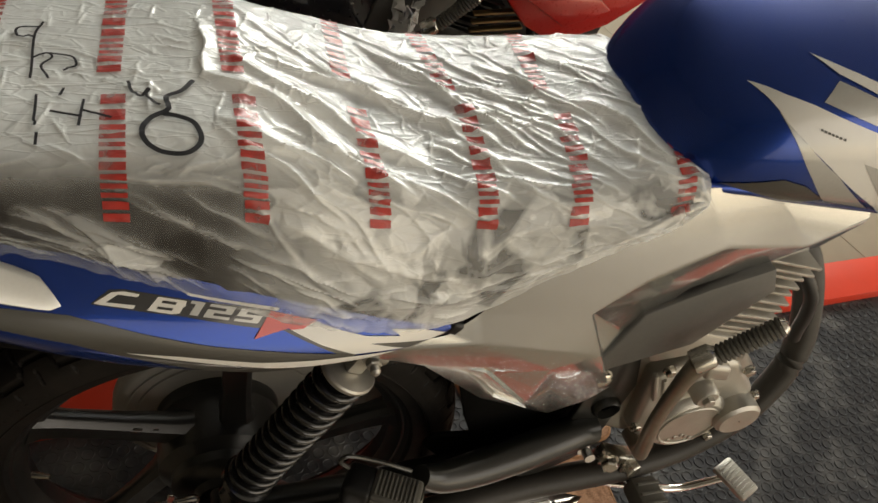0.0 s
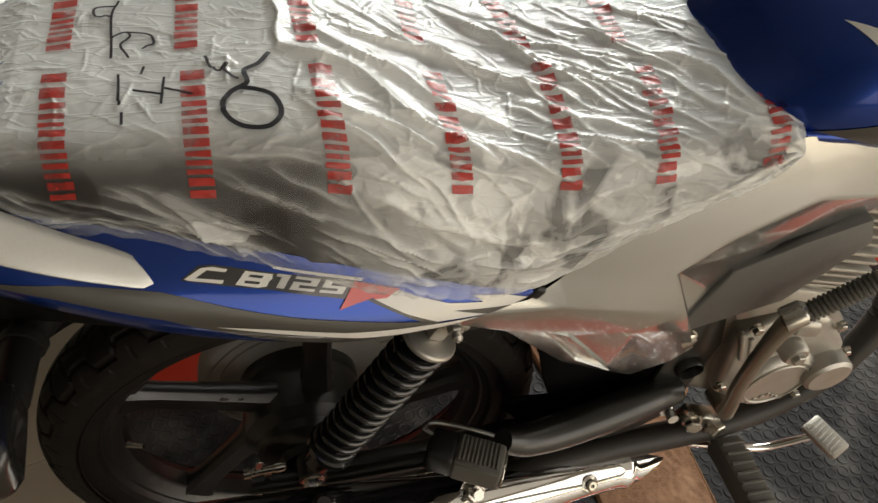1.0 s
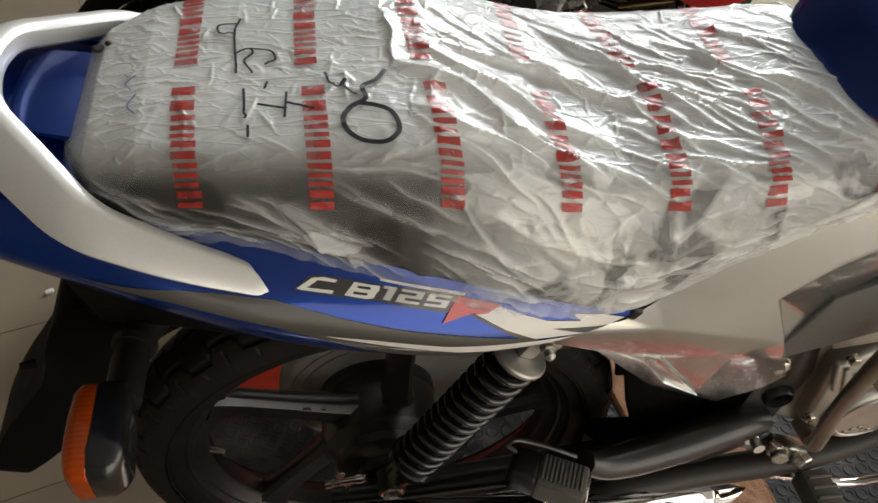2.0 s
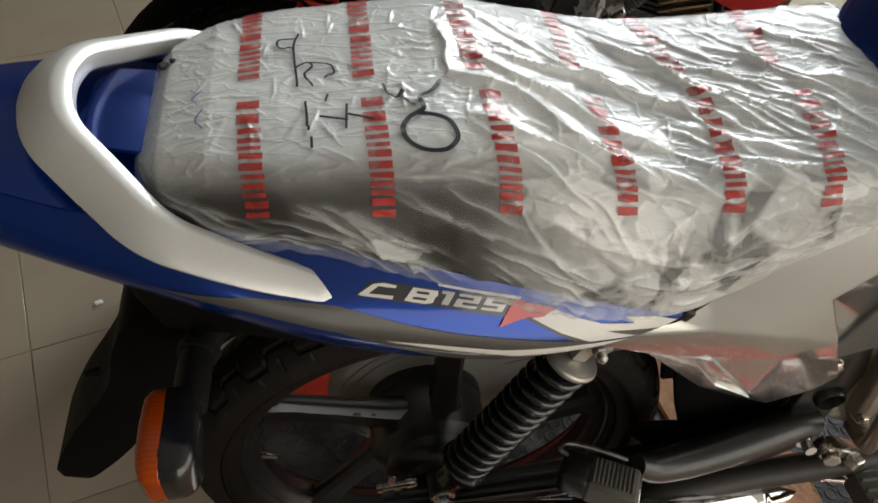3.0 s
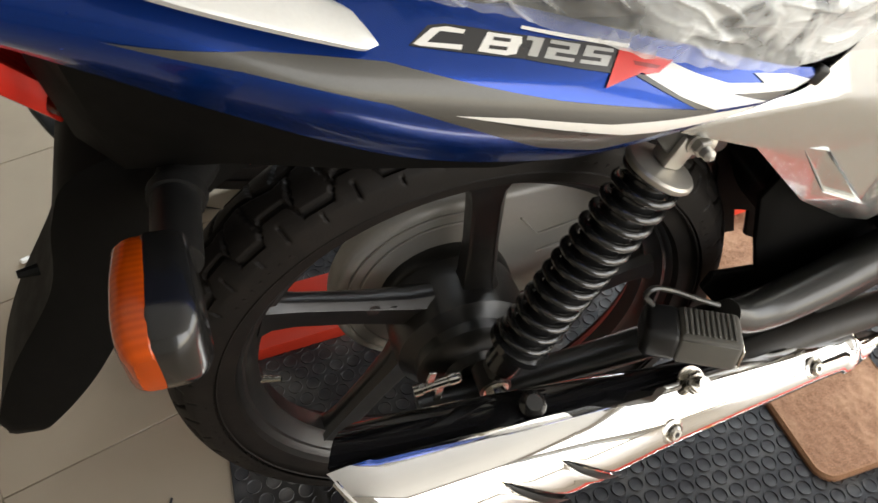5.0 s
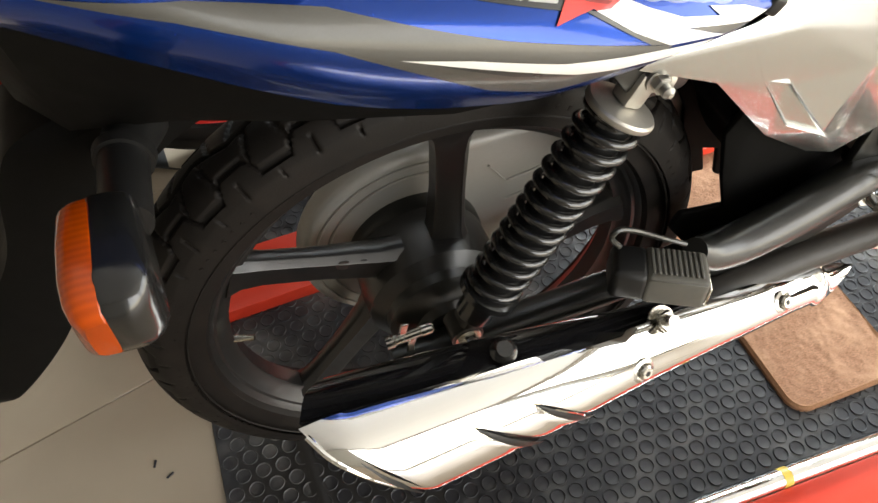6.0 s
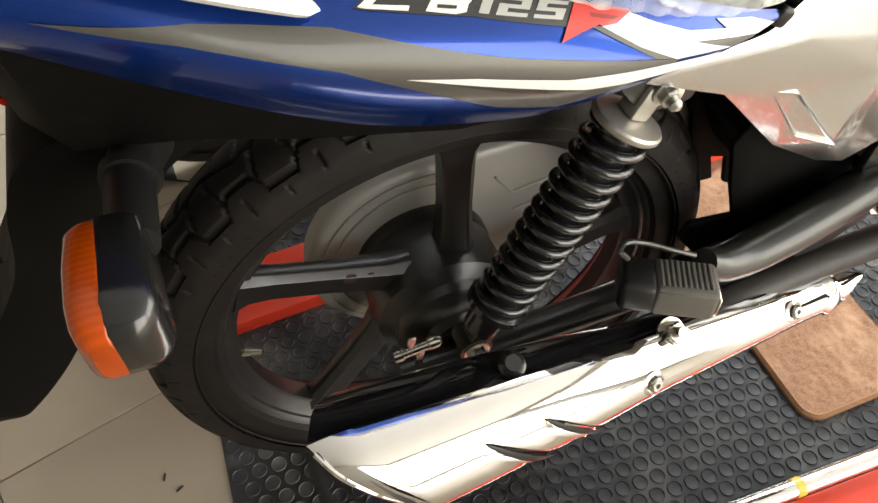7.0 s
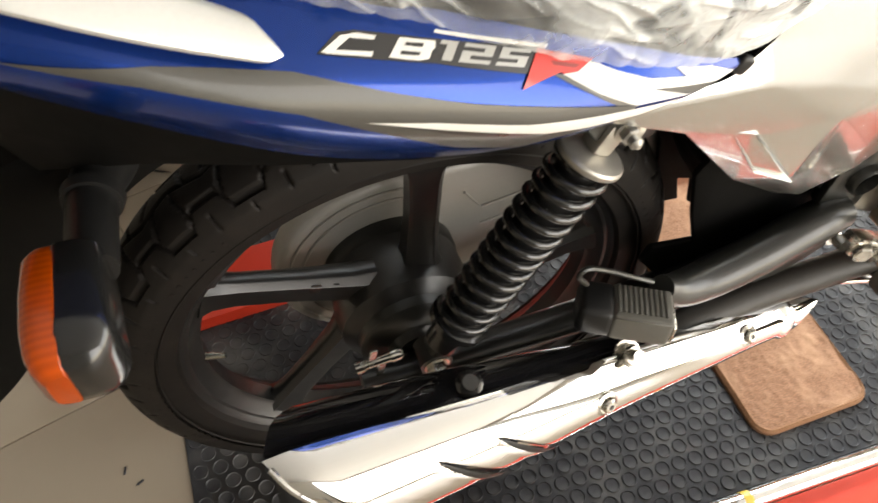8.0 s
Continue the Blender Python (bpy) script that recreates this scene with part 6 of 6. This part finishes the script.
def film_at(x, a, lift=0.0011):
    """a point on the crumpled film and the way out from it"""
    i = float(np.interp(x, film_x, np.arange(len(film_x))))
    j = min(max(a, 0), 1) * (NA - 1)
    i0, j0 = min(int(i), len(film_x) - 2), min(int(j), NA - 2)
    u, v = i - i0, j - j0
    p = (FG[i0, j0] * (1 - u) + FG[i0 + 1, j0] * u) * (1 - v) + (FG[i0, j0 + 1] * (1 - u) + FG[i0 + 1, j0 + 1] * u) * v
    e = FG[min(i0 + 1, len(film_x) - 1), j0] - FG[i0, j0]
    g = FG[i0, min(j0 + 1, NA - 1)] - FG[i0, j0]
    n = np.cross(e, g)
    n /= np.linalg.norm(n) + 1e-12
    if n[2] + 0.3 * (-n[1] if a < 0.5 else n[1]) < 0:
        n = -n
    return p + n * lift


def printed_patch(x0, x1, a0, a1, slant=0.0, nx=5, na=7):
    rows = []
    for i in range(nx):
        rows.append([film_at(x0 + (x1 - x0) * i / (nx - 1) + slant * (k / (na - 1) - 0.5), a0 + (a1 - a0) * k / (na - 1)) for k in range(na)])
    return skin(rows)


# each printed word is a row of plain red bars that runs across the seat
def printed_word(x_a, x_b, a_start, a_end):
    for k in range(5):
        f0, f1 = k / 5, (k + 0.86) / 5
        a0, a1 = a_start + (a_end - a_start) * f0, a_start + (a_end - a_start) * f1
        xm = x_a + (x_b - x_a) * (f0 + f1) / 2
        n, fill = (3, 0.58) if k % 2 else (2, 0.66)
        wide = (a1 - a0) / (n - 1 + fill)
        pieces = [printed_patch(xm - 0.0080, xm + 0.0080, a0 + wide * q, a0 + wide * (q + fill)) for q in range(n)]
        part("printed_bar", join(*pieces), PRINT, film)


for xa, xb, top, low in ((-0.172, -0.166, 0.428, 0.190), (-0.084, -0.082, 0.418, 0.190), (0.001, 0.006, 0.418, 0.200), (0.088, 0.092, 0.450, 0.212), (0.184, 0.175, 0.480, 0.212), (0.268, 0.250, 0.450, 0.212), (0.362, 0.342, 0.45, 0.19)):
    printed_word(xa, xb, top, low)
for xa, xb, top, low in ((-0.171, -0.172, 0.70, 0.480), (-0.085, -0.088, 0.70, 0.460), (-0.007, -0.004, 0.70, 0.460), (0.088, 0.082, 0.74, 0.52), (0.166, 0.176, 0.72, 0.52), (0.268, 0.260, 0.72, 0.51)):
    printed_word(xa, xb, top, low)


def stroke(points, width, mat, label):
    pts = spline(points, max(6, 7 * len(points)))
    rows = []
    p3 = np.array([film_at(x, a, 0.0017) for x, a in pts])
    tang = np.gradient(p3, axis=0)
    for (x, a), p, t in zip(pts, p3, tang):
        n = np.array((0, -0.25 if a < 0.4 else 0.0, 1.0))
        s = np.cross(t, n)
        s /= np.linalg.norm(s) + 1e-12
        rows.append([p - s * width / 2, p + s * width / 2])
    part("pen_stroke", skin(rows), mat, film, label)


stroke([(-0.032, 0.442), (-0.040, 0.421), (-0.050, 0.410), (-0.049, 0.392), (-0.060, 0.380), (-0.0655, 0.362), (-0.062, 0.338), (-0.052, 0.321), (-0.038, 0.319), (-0.029, 0.343), (-0.032, 0.370), (-0.042, 0.381), (-0.053, 0.386)], 0.0036, MARKER, "thick black marker loop")
stroke([(-0.075, 0.442), (-0.072, 0.421), (-0.066, 0.413), (-0.061, 0.424), (-0.062, 0.409), (-0.054, 0.399)], 0.0022, MARKER, "black marker stroke")
for pts in ([(-0.134, 0.596), (-0.138, 0.573), (-0.138, 0.528), (-0.136, 0.449)], [(-0.137, 0.586), (-0.150, 0.584), (-0.149, 0.564), (-0.139, 0.560)], [(-0.137, 0.506), (-0.129, 0.517), (-0.125, 0.506), (-0.131, 0.483), (-0.125, 0.449)],
            [(-0.127, 0.517), (-0.112, 0.506), (-0.109, 0.483), (-0.117, 0.472)], [(-0.131, 0.418), (-0.130, 0.371)], [(-0.128, 0.360), (-0.128, 0.336)], [(-0.102, 0.410), (-0.104, 0.370)], [(-0.122, 0.392), (-0.102, 0.384)], [(-0.115, 0.430), (-0.117, 0.416)], [(-0.102, 0.393), (-0.084, 0.382)]):
    stroke(pts, 0.0018, MARKER, "thin black marker stroke")
for pts in ([(-0.205, 0.47), (-0.212, 0.45), (-0.207, 0.43)], [(-0.203, 0.42), (-0.208, 0.40), (-0.202, 0.385)], [(-0.214, 0.48), (-0.210, 0.465)]):
    stroke(pts, 0.0011, PENINK, "faint blue pen stroke")
kp = film_at(-0.238, 0.60, 0.002)
part("tape_knot", join(block((0.009, 0.006, 0.004), Matrix.Translation(kp) @ pose(0, 0, 0, 20, 10, 30), 0.0012, 1), block((0.006, 0.004, 0.004), Matrix.Translation(kp + np.array((0.007, 0.004, 0.002))) @ pose(0, 0, 0, -20, 30, 70), 0.001, 1)), MARKER, film, "small dark knot")

# ---- the motorcycle behind ----
far_bike, far_cowl, _, _ = build_motorcycle("black and red motorcycle with red rear springs, parked behind", FARRED, FARBLK, REDSPRING, False, 0.085)
far_cowl.data.materials[0] = FARBLK
part("shroud", join(slab([(0.545, 0.715), (0.60, 0.660), (0.66, 0.632), (0.74, 0.672), (0.82, 0.745), (0.80, 0.80), (0.66, 0.79)], -0.150, -0.125, 0.006),
                    slab([(0.58, 0.712), (0.66, 0.668), (0.73, 0.700), (0.70, 0.722)], -0.160, -0.148, 0.004)), FARRED, far_bike, "red faceted tank shroud")
part("lower_panel", slab([(0.615, 0.560), (0.655, 0.630), (0.700, 0.618), (0.705, 0.545)], -0.150, -0.130, 0.004), FARRED, far_bike, "red lower panel")
# added black slab, a dark backing for the gaps in the far motorcycle
part("frame_cradle", slab([(0.16, 0.62), (0.20, 0.74), (0.40, 0.80), (0.72, 0.80), (0.80, 0.62), (0.74, 0.22), (0.30, 0.20)], -0.05, 0.05, 0.01), BLACKPL, far_bike, "black slab added as a dark backing")
wrap_rows = []
for i in range(12):
    wrap_rows.append([])
    for k in range(14):
        u, v = i / 11 - 0.5, k / 13 - 0.5
        q = Vector((u * 9, v * 9, 2.0))
        wrap_rows[-1].append((0.415 + 0.034 * u + 0.016 * noise.noise(q), -0.135 - 0.03 * (1 - 4 * u * u) + 0.02 * noise.noise(q + Vector((5, 1, 0))), 0.650 + 0.060 * v + 0.016 * noise.noise(q + Vector((1, 7, 0)))))
part("plastic_wrap", thick(skin(wrap_rows), 0.0012), WRAP, far_bike, "crumpled white plastic wrap", angle=15)
for k in range(6):
    part("fin", block((0.085, 0.012, 0.004), pose(0.565, -0.128, 0.600 + 0.014 * k, 0, -8, 0), 0.0012, 1), FINGOLD, far_bike, "bronze cooling fin")
far_bike.location = (-0.145, 0.60, 0.0)

# ---- bits on the floor ----
solid("paper_scrap", block((0.016, 0.010, 0.006), pose(-0.57, 0.511, 0.0035, 5, 8, 30), 0.002, 1), PAPER, "small crumpled white paper scrap on the tiles", "paper")
for x, y, r in ((-0.355, 0.008, 30), (-0.372, 0.030, 75)):
    solid("dirt_crumb", block((0.011, 0.003, 0.0016), pose(x, y, 0.001, 0, 0, r), 0.0005, 1), MARKER, "small dark crumb of dirt on the tiles", "dirt", "crumbs on the floor")

# ---- floor tiles and mat studs, last ----
floor = tagged(new("floor"), "cream glazed floor tiles laid aslant, with dirty joints", "floor", kind="structure")
floor.matrix_world = pose(-0.581, 0.093, 0, 0, 0, 16.5)
TS = 0.33
tile_mesh = mesh_of("tile", block((TS - 0.0010, TS - 0.0010, 0.012), pose(0, 0, -0.006), 0.0012, 1), CREAM)
tile_v, tile_f = [], []
for i in range(-16, 18):
    for j in range(-16, 17):
        cx, cy = (i + 0.5) * TS, (j + 0.5) * TS
        wx, wy, _ = floor.matrix_world @ Vector((cx, cy, 0))
        if not (-2.95 < wx < 3.95 and -2.85 < wy < 3.45):
            continue
        if -2.4 < wx < 2.4 and -1.2 < wy < 2.2:
            ob = new("tile", tile_mesh)
            ob.parent = floor
            ob.location = (cx, cy, 0)
        else:
            b = len(tile_v)
            tile_v += [(v.co.x + cx, v.co.y + cy, v.co.z) for v in tile_mesh.vertices]
            tile_f += [tuple(k + b for k in p.vertices) for p in tile_mesh.polygons]
far_tiles = bpy.data.meshes.new("tiles")
far_tiles.from_pydata(tile_v, [], tile_f)
far_tiles.materials.append(CREAM)
tagged(new("tiles", far_tiles), kind="stuff").parent = floor

PITCH, RS = 0.0262, 0.0102
prof = [(0.0, 0.0004), (RS * 0.84, 0.0003), (RS * 0.90, 0.0004), (RS * 0.93, 0.0018), (RS * 0.98, 0.0018), (RS * 1.03, -0.0005)]
studs = lathe([(max(r, 1e-5), h) for r, h in prof], (0, 0, 0), "z", 20, closed=False)
stud_mesh = mesh_of("stud", studs, MATRUB)
rest_v, rest_f = [], []
src_v, src_f = [tuple(v.co) for v in stud_mesh.vertices], [tuple(p.vertices) for p in stud_mesh.polygons]
count = 0
j = 0
y = MAT_Y0 + 0.016
while y < MAT_Y1 - 0.012:
    x = MAT_X0 + 0.014 + (PITCH / 2 if j % 2 else 0)
    while x < 1.6:
        near = (0.02 < x < 0.52 and y < -0.02)
        if near and count < 300:
            ob = new("stud", stud_mesh)
            ob.parent = rubber_mat
            ob.location = (x, y, 0.0042)
            count += 1
        else:
            b = len(rest_v)
            rest_v += [(px + x, py + y, pz + 0.0042) for px, py, pz in src_v]
            rest_f += [tuple(k + b for k in f) for f in src_f]
        x += PITCH
    y += PITCH * 0.866
    j += 1
rest = bpy.data.meshes.new("studs")
rest.from_pydata(rest_v, [], rest_f)
rest.materials.append(MATRUB)
for p in rest.polygons:
    p.use_smooth = True
ro = tagged(new("studs", rest), kind="stuff")
ro.parent = rubber_mat
